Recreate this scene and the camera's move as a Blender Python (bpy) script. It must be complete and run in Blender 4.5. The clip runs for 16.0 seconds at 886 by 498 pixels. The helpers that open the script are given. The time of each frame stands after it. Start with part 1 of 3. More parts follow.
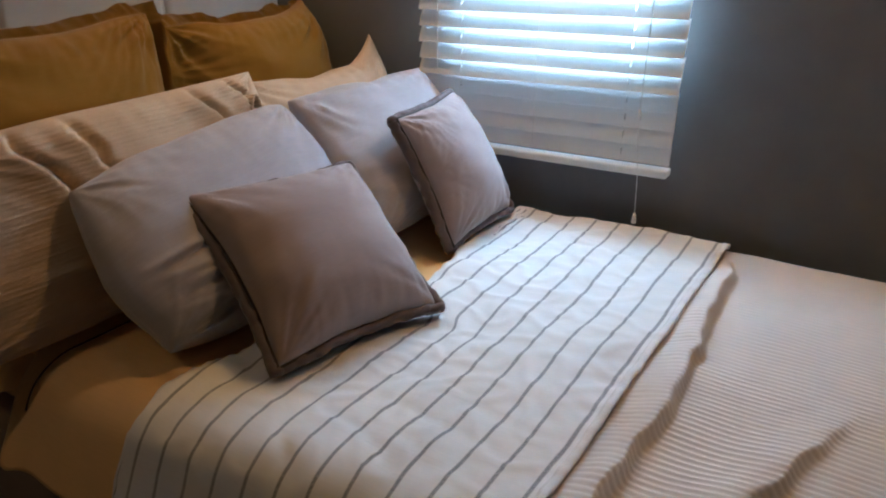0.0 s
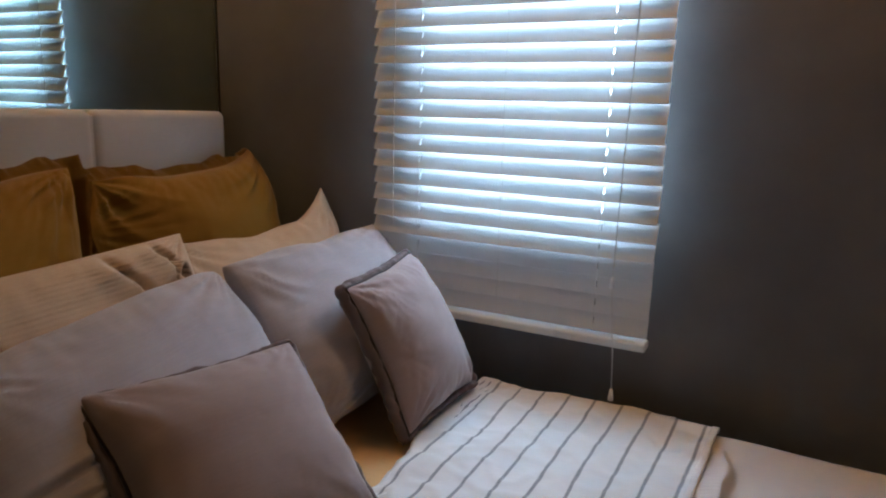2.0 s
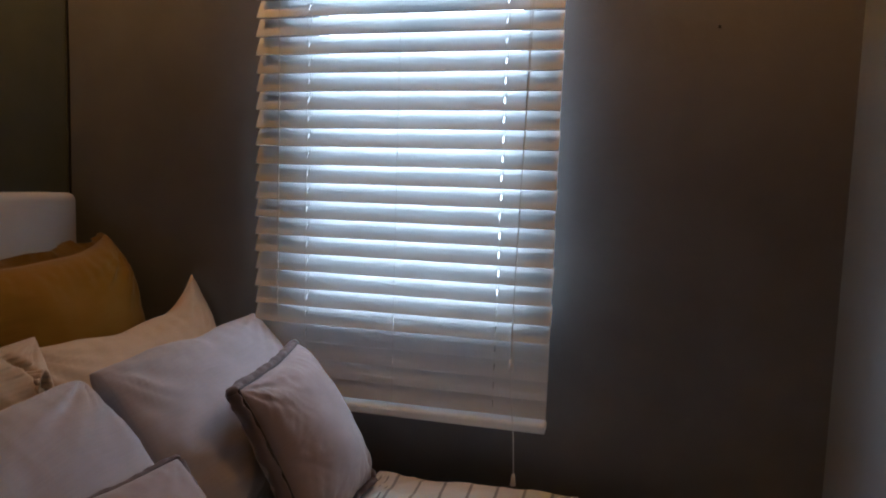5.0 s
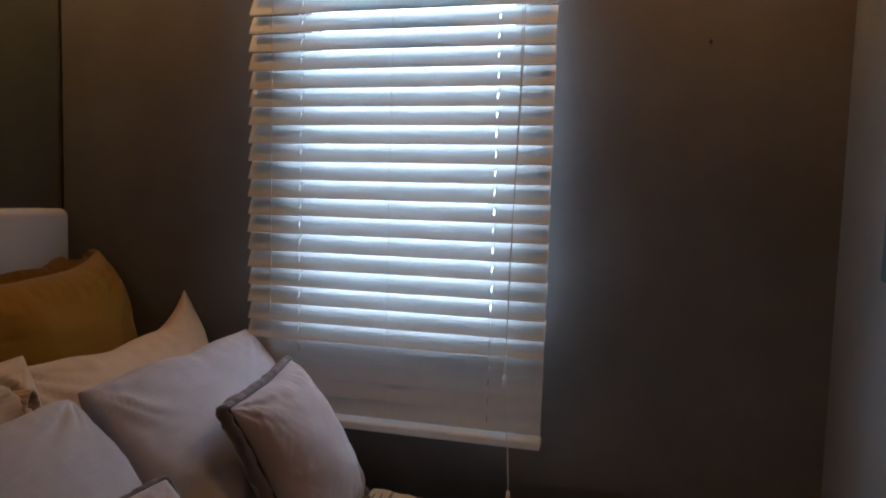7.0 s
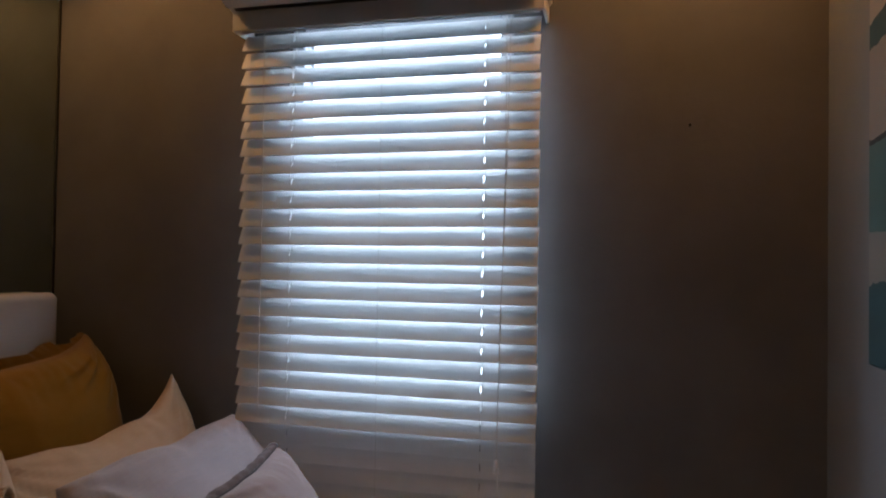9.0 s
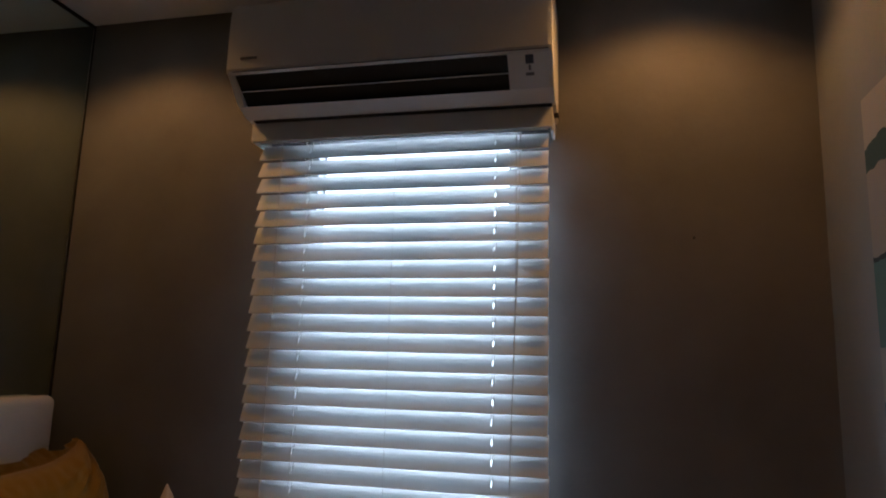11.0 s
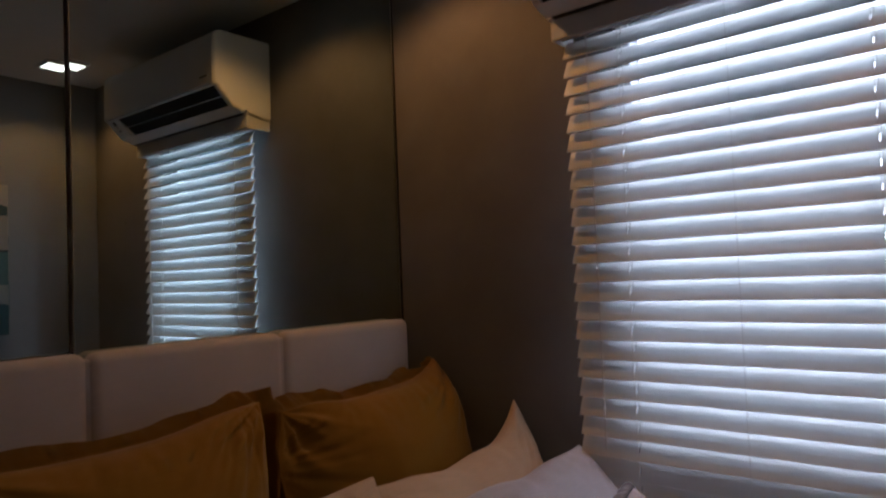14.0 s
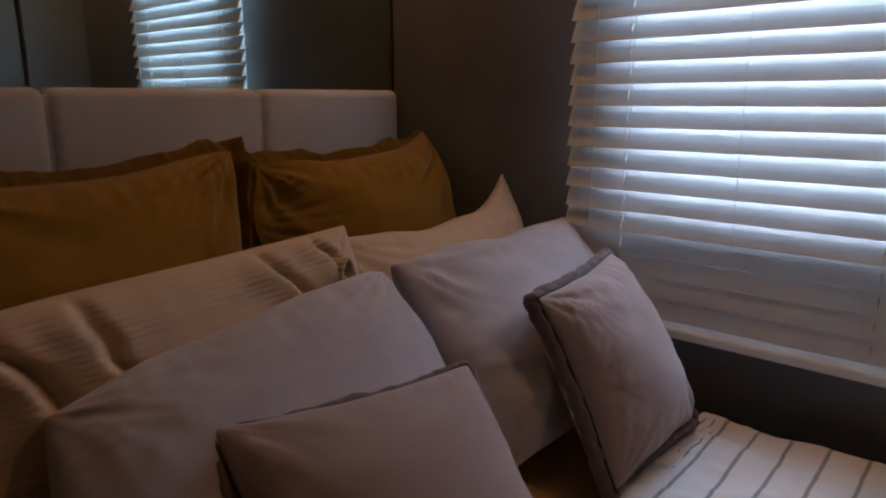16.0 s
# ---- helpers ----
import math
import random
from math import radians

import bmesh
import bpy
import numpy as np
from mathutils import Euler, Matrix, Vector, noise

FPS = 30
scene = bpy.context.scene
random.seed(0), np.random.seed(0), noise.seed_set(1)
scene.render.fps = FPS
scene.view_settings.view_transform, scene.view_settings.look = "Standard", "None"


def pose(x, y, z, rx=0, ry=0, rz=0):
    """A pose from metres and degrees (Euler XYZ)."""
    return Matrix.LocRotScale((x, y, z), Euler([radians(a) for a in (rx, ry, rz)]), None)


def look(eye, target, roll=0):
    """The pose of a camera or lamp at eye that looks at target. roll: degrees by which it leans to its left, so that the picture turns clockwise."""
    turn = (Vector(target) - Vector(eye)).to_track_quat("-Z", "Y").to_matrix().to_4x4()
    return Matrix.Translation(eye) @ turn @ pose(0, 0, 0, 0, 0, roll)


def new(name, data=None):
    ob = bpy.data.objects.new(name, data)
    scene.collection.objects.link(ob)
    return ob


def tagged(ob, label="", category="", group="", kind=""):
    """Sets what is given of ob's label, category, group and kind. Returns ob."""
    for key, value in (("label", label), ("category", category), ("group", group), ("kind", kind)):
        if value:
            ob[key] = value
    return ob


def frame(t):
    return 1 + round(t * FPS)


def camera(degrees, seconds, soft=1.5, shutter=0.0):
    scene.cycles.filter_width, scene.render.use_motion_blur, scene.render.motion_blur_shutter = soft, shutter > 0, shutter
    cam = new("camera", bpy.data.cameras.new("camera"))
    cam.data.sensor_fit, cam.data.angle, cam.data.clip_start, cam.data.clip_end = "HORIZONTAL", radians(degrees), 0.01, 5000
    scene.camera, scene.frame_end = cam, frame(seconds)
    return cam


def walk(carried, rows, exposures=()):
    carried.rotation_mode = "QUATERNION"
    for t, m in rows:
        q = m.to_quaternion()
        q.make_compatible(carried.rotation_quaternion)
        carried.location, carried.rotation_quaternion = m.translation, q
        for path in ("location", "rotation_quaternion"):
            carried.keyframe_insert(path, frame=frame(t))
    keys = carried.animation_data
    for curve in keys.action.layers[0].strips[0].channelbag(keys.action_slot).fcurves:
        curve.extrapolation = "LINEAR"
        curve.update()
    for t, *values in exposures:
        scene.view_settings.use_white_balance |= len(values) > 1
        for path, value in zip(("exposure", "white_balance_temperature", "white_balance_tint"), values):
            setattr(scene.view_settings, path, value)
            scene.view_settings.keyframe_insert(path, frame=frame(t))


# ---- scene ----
# World: x = 0 mirror wall behind the headboard, y = 0 window wall, z = 0 floor; metres.
cam = camera(66.7, 16.0, soft=2.0, shutter=0.3)
PATH = [
    (0, (1.744, -1.798, 1.257), (0.801, -0.212, 0.486), 0.3),
    (0.5, (1.716, -1.765, 1.264), (0.826, -0.131, 0.53), 0.6),
    (1, (1.677, -1.718, 1.273), (0.787, -0.036, 0.657), 0.3),
    (1.5, (1.649, -1.66, 1.295), (0.711, 0.039, 0.81), 1.0),
    (2, (1.639, -1.616, 1.301), (0.748, 0.127, 0.894), 1.6),
    (2.5, (1.59, -1.596, 1.304), (0.862, 0.226, 0.918), 2.5),
    (3, (1.554, -1.603, 1.319), (0.895, 0.255, 0.981), 2.1),
    (3.5, (1.529, -1.612, 1.324), (0.976, 0.29, 1.044), 1.9),
    (4, (1.514, -1.618, 1.324), (1.013, 0.304, 1.091), 2.3),
    (6.5, (1.524, -1.605, 1.337), (1.042, 0.329, 1.17), 1.4),
    (7, (1.526, -1.604, 1.337), (1.042, 0.331, 1.182), 1.6),
    (7.5, (1.529, -1.605, 1.339), (1.047, 0.33, 1.187), 1.5),
    (8, (1.53, -1.604, 1.349), (1.05, 0.333, 1.22), 0.7),
    (8.5, (1.535, -1.61, 1.363), (1.065, 0.333, 1.328), 0.6),
    (9, (1.546, -1.601, 1.374), (1.064, 0.34, 1.415), 0.9),
    (9.5, (1.544, -1.617, 1.387), (1.08, 0.322, 1.549), 0.8),
    (10, (1.55, -1.623, 1.393), (1.081, 0.308, 1.624), 1.5),
    (10.2, (1.538, -1.63, 1.38), (1.087, 0.296, 1.673), 1.6),
    (12.3, (1.492, -1.62, 1.453), (0.99, 0.284, 1.809), 0.1),
    (12.5, (1.499, -1.591, 1.467), (0.882, 0.285, 1.786), -0.1),
    (13, (1.464, -1.56, 1.474), (0.599, 0.225, 1.734), -1.3),
    (13.5, (1.45, -1.518, 1.454), (0.327, 0.123, 1.671), -1.5),
    (14, (1.421, -1.5, 1.397), (0.143, 0.036, 1.477), -2.3),
    (14.5, (1.43, -1.458, 1.363), (0.092, 0.026, 1.282), -2.5),
    (15, (1.443, -1.433, 1.328), (0.114, 0.05, 1.142), -2.1),
    (15.5, (1.427, -1.395, 1.28), (0.156, 0.11, 0.935), -1.3),
    (16, (1.437, -1.404, 1.253), (0.142, 0.057, 0.815), -0.2),
]
EXPOSURES = [(0.0, 0.70, 4480, -4), (1.0, 0.54, 4650, -3), (1.5, 0.24, 4720, 0), (2.0, -0.08, 4850, 2), (2.5, -0.17, 4950, 4), (4.0, -0.55, 5150, 8), (7.0, -0.75, 5250, 8),
             (9.0, -0.90, 5300, 10), (9.6, -1.20, 5350, 10), (10.2, -1.28, 5350, 10),
             (12.5, -0.80, 5250, 8), (13.0, -0.80, 5300, 10), (13.9, -1.10, 5550, 19), (14.6, -0.95, 5500, 18), (16.0, -0.90, 5300, 15)]
walk(cam, [(t, look(eye, target, roll)) for t, eye, target, roll in PATH], EXPOSURES)

ROOM_X, ROOM_Y, ROOM_H = 2.0, -2.7, 2.383
WIN_X0, WIN_X1, WIN_Z0, WIN_Z1 = 0.729, 1.316, 1.0, 1.992
# the third lamp is unseen, added for the warm light on the bed's open side
LAMPS = [(0.277, -0.285, 18.0), (1.675, -0.250, 21.0), (0.45, -2.2, 6.5)]

# ---- light ----
world = bpy.data.worlds.new("sky")
scene.world = world
world.use_nodes = True
wn = world.node_tree.nodes
sky = wn.new("ShaderNodeTexSky")
sky.sky_type, sky.sun_disc = "NISHITA", False
sky.sun_elevation, sky.sun_rotation = radians(50), radians(200)
wn["Background"].inputs["Strength"].default_value = 0.12
world.node_tree.links.new(sky.outputs["Color"], wn["Background"].inputs["Color"])

day = bpy.data.lights.new("daylight", "AREA")
day.shape, day.size, day.size_y = "RECTANGLE", 1.15, 1.5
day.energy, day.color = 92.0, (0.875, 0.958, 1.0)
ob = new("daylight", day)
ob.matrix_world = look((0.86, 0.50, 1.56), (1.36, -0.40, 1.41))

for lx, ly, watts in LAMPS:
    spot = bpy.data.lights.new("downlight_beam", "SPOT")
    spot.energy, spot.color = watts, (1.0, 0.44, 0.105)
    spot.spot_size, spot.spot_blend, spot.shadow_soft_size = radians(136), 0.5, 0.05
    ob = new("downlight_beam", spot)
    ob.matrix_world = pose(lx, ly, ROOM_H - 0.03)


# ---- materials ----
def nodes_of(name):
    m = bpy.data.materials.new(name)
    m.use_nodes = True
    t = m.node_tree
    return m, t.nodes, t.links, t.nodes["Principled BSDF"]


def ramp(n, l, fac, stops):
    r = n.new("ShaderNodeValToRGB")
    while len(r.color_ramp.elements) < len(stops):
        r.color_ramp.elements.new(0.5)
    for e, (p, c) in zip(r.color_ramp.elements, stops):
        e.position, e.color = p, (*c, 1)
    l.new(fac, r.inputs["Fac"])
    return r.outputs["Color"]


def noise_at(n, l, vec, scale, detail=4.0, rough=0.55):
    t = n.new("ShaderNodeTexNoise")
    t.inputs["Scale"].default_value, t.inputs["Detail"].default_value, t.inputs["Roughness"].default_value = scale, detail, rough
    if vec:
        l.new(vec, t.inputs["Vector"])
    return t.outputs["Fac"]


def bump(n, l, bsdf, height, dist, strength=1.0, before=None):
    b = n.new("ShaderNodeBump")
    b.inputs["Strength"].default_value, b.inputs["Distance"].default_value = strength, dist
    l.new(height, b.inputs["Height"])
    if before:
        l.new(before, b.inputs["Normal"])
    l.new(b.outputs["Normal"], bsdf.inputs["Normal"])
    return b.outputs["Normal"]


def shade(c, f):
    return tuple(min(1.0, v * f) for v in c)


def paint(name, col, spread=0.12, rough=0.75, grain=0.0006):
    """Matt or satin paint: broad cloudy change, fine roller grain."""
    m, n, l, b = nodes_of(name)
    co = n.new("ShaderNodeTexCoord").outputs["Object"]
    big = noise_at(n, l, co, 2.3, 5.0, 0.6)
    l.new(ramp(n, l, big, [(0.3, shade(col, 1 - spread)), (0.7, shade(col, 1 + spread))]), b.inputs["Base Color"])
    b.inputs["Roughness"].default_value = rough
    b.inputs["Specular IOR Level"].default_value = 0.3
    first = bump(n, l, b, noise_at(n, l, co, 260, 3.0), grain, 0.6)
    bump(n, l, b, noise_at(n, l, co, 38, 4.0), grain * 3.0, 0.5, first)
    return m


def fabric(name, col, pitch=0.0022, depth=0.0004, sheen=0.25, spread=0.1, rough=0.9, slub=0.5, threads=0.0):
    """Woven cloth laid by its UVs in metres: warp and weft, slubs, soft cloudy fading."""
    m, n, l, b = nodes_of(name)
    uv = n.new("ShaderNodeTexCoord").outputs["UV"]
    waves = []
    for way in ("X", "Y"):
        w = n.new("ShaderNodeTexWave")
        w.wave_type, w.bands_direction = "BANDS", way
        w.inputs["Scale"].default_value = 0.314 / pitch
        w.inputs["Distortion"].default_value, w.inputs["Detail"].default_value = 1.4, 1.0
        l.new(uv, w.inputs["Vector"])
        waves.append(w.outputs["Fac"])
    mix = n.new("ShaderNodeMath")
    mix.operation = "MULTIPLY"
    l.new(waves[0], mix.inputs[0]), l.new(waves[1], mix.inputs[1])
    stretch = n.new("ShaderNodeMapping")
    stretch.inputs["Scale"].default_value = (18, 240, 1)
    l.new(uv, stretch.inputs["Vector"])
    slubs = noise_at(n, l, stretch.outputs["Vector"], 1.0, 3.0)
    cloud = noise_at(n, l, uv, 7.0, 4.0)
    tot = n.new("ShaderNodeMath")
    tot.operation = "MULTIPLY_ADD"
    tot.inputs[1].default_value = slub
    l.new(slubs, tot.inputs[0]), l.new(cloud, tot.inputs[2])
    if threads:
        for way in ((9, 520, 1), (520, 9, 1)):
            st = n.new("ShaderNodeMapping")
            st.inputs["Scale"].default_value = way
            l.new(uv, st.inputs["Vector"])
            thin = n.new("ShaderNodeMath")
            thin.operation = "MULTIPLY_ADD"
            thin.inputs[1].default_value = threads
            l.new(noise_at(n, l, st.outputs["Vector"], 1.0, 2.0), thin.inputs[0]), l.new(tot.outputs[0], thin.inputs[2])
            less = n.new("ShaderNodeMath")
            less.operation = "SUBTRACT"
            less.inputs[1].default_value = threads * 0.5
            l.new(thin.outputs[0], less.inputs[0])
            tot = less
    c = ramp(n, l, tot.outputs[0], [(0.35 + slub * 0.3, shade(col, 1 - spread)), (0.65 + slub * 0.6, shade(col, 1 + spread))])
    l.new(c, b.inputs["Base Color"])
    b.inputs["Roughness"].default_value = rough
    b.inputs["Specular IOR Level"].default_value = 0.2
    b.inputs["Sheen Weight"].default_value, b.inputs["Sheen Roughness"].default_value = sheen, 0.5
    first = bump(n, l, b, mix.outputs[0], depth, 0.4)
    bump(n, l, b, noise_at(n, l, uv, 28.0, 3.0), 0.0018, 0.5, first)
    return m


def plain(name, col, rough=0.5, metal=0.0, spread=0.05, spec=0.4):
    m, n, l, b = nodes_of(name)
    co = n.new("ShaderNodeTexCoord").outputs["Object"]
    l.new(ramp(n, l, noise_at(n, l, co, 14.0), [(0.3, shade(col, 1 - spread)), (0.7, shade(col, 1 + spread))]), b.inputs["Base Color"])
    b.inputs["Roughness"].default_value, b.inputs["Metallic"].default_value = rough, metal
    b.inputs["Specular IOR Level"].default_value = spec
    bump(n, l, b, noise_at(n, l, co, 420.0, 2.0), 0.0002, 0.3)
    return m


def striped_cloth(name, ground, line, pitch, offset):
    """Off-white woven throw with narrow dark stripes; u runs across the stripes, in metres."""
    m = fabric(name, ground, 0.002, 0.0004, 0.15, 0.05)
    n, l, b = m.node_tree.nodes, m.node_tree.links, m.node_tree.nodes["Principled BSDF"]
    uv = n.new("ShaderNodeTexCoord").outputs["UV"]
    sep = n.new("ShaderNodeSeparateXYZ")
    l.new(uv, sep.inputs[0])
    wob = n.new("ShaderNodeMath")
    wob.operation = "MULTIPLY_ADD"
    wob.inputs[1].default_value = 0.0012
    l.new(noise_at(n, l, uv, 60.0, 2.0), wob.inputs[0]), l.new(sep.outputs[0], wob.inputs[2])
    sh = n.new("ShaderNodeMath")
    sh.operation, sh.inputs[1].default_value = "SUBTRACT", offset - pitch / 2
    l.new(wob.outputs[0], sh.inputs[0])
    pp = n.new("ShaderNodeMath")
    pp.operation, pp.inputs[1].default_value = "PINGPONG", pitch / 2
    l.new(sh.outputs[0], pp.inputs[0])
    near = n.new("ShaderNodeMapRange")
    near.inputs["From Min"].default_value, near.inputs["From Max"].default_value = pitch / 2 - 0.0046, pitch / 2 - 0.0020
    l.new(pp.outputs[0], near.inputs["Value"])
    fleck = n.new("ShaderNodeMath")
    fleck.operation = "MULTIPLY"
    fade = n.new("ShaderNodeMapRange")
    fade.inputs["From Min"].default_value, fade.inputs["From Max"].default_value = 0.2, 0.55
    fade.inputs["To Min"].default_value = 0.55
    l.new(noise_at(n, l, uv, 240.0, 2.0), fade.inputs["Value"])
    l.new(near.outputs[0], fleck.inputs[0]), l.new(fade.outputs[0], fleck.inputs[1])
    mx = n.new("ShaderNodeMix")
    mx.data_type = "RGBA"
    l.new(fleck.outputs[0], mx.inputs["Factor"])
    l.new(b.inputs["Base Color"].links[0].from_socket, mx.inputs["A"])
    mx.inputs["B"].default_value = (*line, 1)
    l.new(mx.outputs["Result"], b.inputs["Base Color"])
    return m


def glow(name, col, strength):
    m, n, l, b = nodes_of(name)
    b.inputs["Emission Color"].default_value, b.inputs["Emission Strength"].default_value = (*col, 1), strength
    return m


M_WALL = paint("taupe_wall_paint", (0.148, 0.141, 0.136), 0.18)
M_SIDE = paint("grey_wall_paint", (0.182, 0.184, 0.188), 0.09)
M_CEIL = paint("white_ceiling_paint", (0.72, 0.71, 0.70), 0.03)
M_FLOOR = plain("dark_wood_floor", (0.09, 0.06, 0.04), 0.5, 0, 0.25)
M_SLAT = plain("white_blind_slat", (0.80, 0.79, 0.77), 0.42, 0, 0.03)
n_, l_ = M_SLAT.node_tree.nodes, M_SLAT.node_tree.links
tr_, mx_ = n_.new("ShaderNodeBsdfTranslucent"), n_.new("ShaderNodeMixShader")
tr_.inputs["Color"].default_value = (0.80, 0.86, 0.90, 1)
mx_.inputs["Fac"].default_value = 0.14
l_.new(n_["Principled BSDF"].outputs[0], mx_.inputs[1]), l_.new(tr_.outputs[0], mx_.inputs[2])
l_.new(mx_.outputs[0], n_["Material Output"].inputs["Surface"])
M_CORD = plain("white_cord", (0.72, 0.71, 0.68), 0.8)
M_ACW = plain("white_casing_plastic", (0.80, 0.79, 0.78), 0.36, 0, 0.02)
M_BLACK = plain("black_plastic", (0.012, 0.012, 0.012), 0.5)
M_GREYBAR = plain("grey_print", (0.16, 0.16, 0.17), 0.6)
M_BLUEBAR = plain("blue_grey_print", (0.05, 0.06, 0.09), 0.4)
M_EDGE = plain("dull_metal_edge", (0.30, 0.28, 0.26), 0.3, 0.9)
M_ALU = plain("grey_aluminium", (0.45, 0.46, 0.47), 0.4, 0.8)
M_HEAD = fabric("pale_headboard_cloth", (0.53, 0.512, 0.505), 0.0016, 0.0002, 0.15, 0.05)
M_YEL = fabric("mustard_cotton", (0.245, 0.127, 0.008), 0.0018, 0.0003, 0.2, 0.08)
M_CREAM = fabric("cream_cotton", (0.53, 0.40, 0.275), 0.002, 0.0003, 0.15, 0.06)
M_SHEET = fabric("tan_sheet_cotton", (0.72, 0.475, 0.215), 0.0015, 0.0002, 0.1, 0.06)
M_GREY = fabric("lilac_grey_linen", (0.415, 0.385, 0.408), 0.0022, 0.0004, 0.3, 0.09, slub=0.35, threads=0.25)
M_MAUVE = fabric("mauve_taupe_velvet", (0.330, 0.257, 0.249), 0.0012, 0.0002, 0.4, 0.06)
M_ROLL = fabric("dark_mauve_velvet", (0.140, 0.108, 0.105), 0.0012, 0.0003, 0.2, 0.15)
# cushion piping; the same dark brown also draws the shade of the sheet's fold
M_PIPE = fabric("dark_piping_and_fold_shade", (0.040, 0.031, 0.031), 0.002, 0.0004, 0.3, 0.15)
M_COVER = fabric("cream_ribbed_coverlet", (0.63, 0.565, 0.525), 0.002, 0.0004, 0.15, 0.05)
M_THROW = striped_cloth("striped_throw_cloth", (0.73, 0.72, 0.72), (0.26, 0.262, 0.285), 0.0615, 1.476)
M_HEM = fabric("white_hem_cloth", (0.70, 0.68, 0.67), 0.0016, 0.0004, 0.15, 0.06)
M_BASE = fabric("brown_bed_base_cloth", (0.22, 0.17, 0.14), 0.0025, 0.0004, 0.1, 0.1)
M_LAMP = glow("lit_diffuser", (1.0, 0.86, 0.66), 9.0)

M_MIRROR, n_, l_, b_ = nodes_of("tinted_mirror")
b_.inputs["Metallic"].default_value, b_.inputs["Roughness"].default_value = 1.0, 0.015
l_.new(ramp(n_, l_, noise_at(n_, l_, n_.new("ShaderNodeTexCoord").outputs["Object"], 1.5),
            [(0.3, (0.54, 0.64, 0.62)), (0.7, (0.58, 0.68, 0.66))]), b_.inputs["Base Color"])

M_GLASS, n_, l_, b_ = nodes_of("window_glass")
b_.inputs["Transmission Weight"].default_value, b_.inputs["Roughness"].default_value = 1.0, 0.0
b_.inputs["IOR"].default_value = 1.45


# ---- mesh helpers ----
def link(name, bm, mat, parent=None, label="", smooth=False, at=(0, 0, 0)):
    me = bpy.data.meshes.new(name)
    bm.to_mesh(me)
    bm.free()
    for p in me.polygons:
        p.use_smooth = smooth
    for mm in (mat if isinstance(mat, (list, tuple)) else [mat]):
        me.materials.append(mm)
    ob = new(name, me)
    ob.location = at
    if parent:
        ob.parent = parent
    if label:
        ob["label"] = label
    return ob


def part(name, bm, material, parent, label="", smooth=False):
    return link(name, bm, material, parent, label, smooth)


def box(x0, x1, y0, y1, z0, z1, bevel=0.0, seg=2):
    bm = bmesh.new()
    bmesh.ops.create_cube(bm, size=1)
    for v in bm.verts:
        v.co = (x0 + (v.co.x + 0.5) * (x1 - x0), y0 + (v.co.y + 0.5) * (y1 - y0), z0 + (v.co.z + 0.5) * (z1 - z0))
    if bevel:
        bmesh.ops.bevel(bm, geom=bm.edges[:], offset=bevel, segments=seg, profile=0.5, affect="EDGES")
    uv_box(bm)
    return bm


def uv_box(bm):
    """UVs in metres from the two axes a face lies along."""
    lay = bm.loops.layers.uv.verify()
    bm.normal_update()
    for f in bm.faces:
        k = max(range(3), key=lambda i: abs(f.normal[i]))
        a, b = [(1, 2), (0, 2), (0, 1)][k]
        for lp in f.loops:
            lp[lay].uv = (lp.vert.co[a], lp.vert.co[b])


def prism(profile, x0, x1):
    """A closed (y, z) outline drawn out along x."""
    bm = bmesh.new()
    ends = [[bm.verts.new((x, y, z)) for y, z in profile] for x in (x0, x1)]
    k = len(profile)
    for i in range(k):
        bm.faces.new((ends[0][i], ends[0][(i + 1) % k], ends[1][(i + 1) % k], ends[1][i]))
    bm.faces.new(ends[0][::-1]), bm.faces.new(ends[1])
    bmesh.ops.recalc_face_normals(bm, faces=bm.faces[:])
    uv_box(bm)
    return bm


def tube(points, radius, sides=8, closed=False):
    """A round cord along points."""
    bm = bmesh.new()
    pts = [Vector(p) for p in points]
    k, rings, side = len(pts), [], None
    for i, p in enumerate(pts):
        a = pts[(i - 1) % k] if closed or i else p
        b = pts[(i + 1) % k] if closed or i < k - 1 else p
        d = (b - a).normalized()
        side = d.orthogonal().normalized() if side is None else (side - d * side.dot(d)).normalized()
        up = d.cross(side)
        rings.append([bm.verts.new(p + (side * math.cos(w) + up * math.sin(w)) * radius)
                      for w in (2 * math.pi * j / sides for j in range(sides))])
    for i in range(k if closed else k - 1):
        r, s = rings[i], rings[(i + 1) % k]
        for j in range(sides):
            bm.faces.new((r[j], r[(j + 1) % sides], s[(j + 1) % sides], s[j]))
    if not closed:
        bm.faces.new(rings[0][::-1]), bm.faces.new(rings[-1])
    lay = bm.loops.layers.uv.verify()
    for f in bm.faces:
        for lp in f.loops:
            lp[lay].uv = (lp.vert.co.x + lp.vert.co.z, lp.vert.co.y)
    return bm


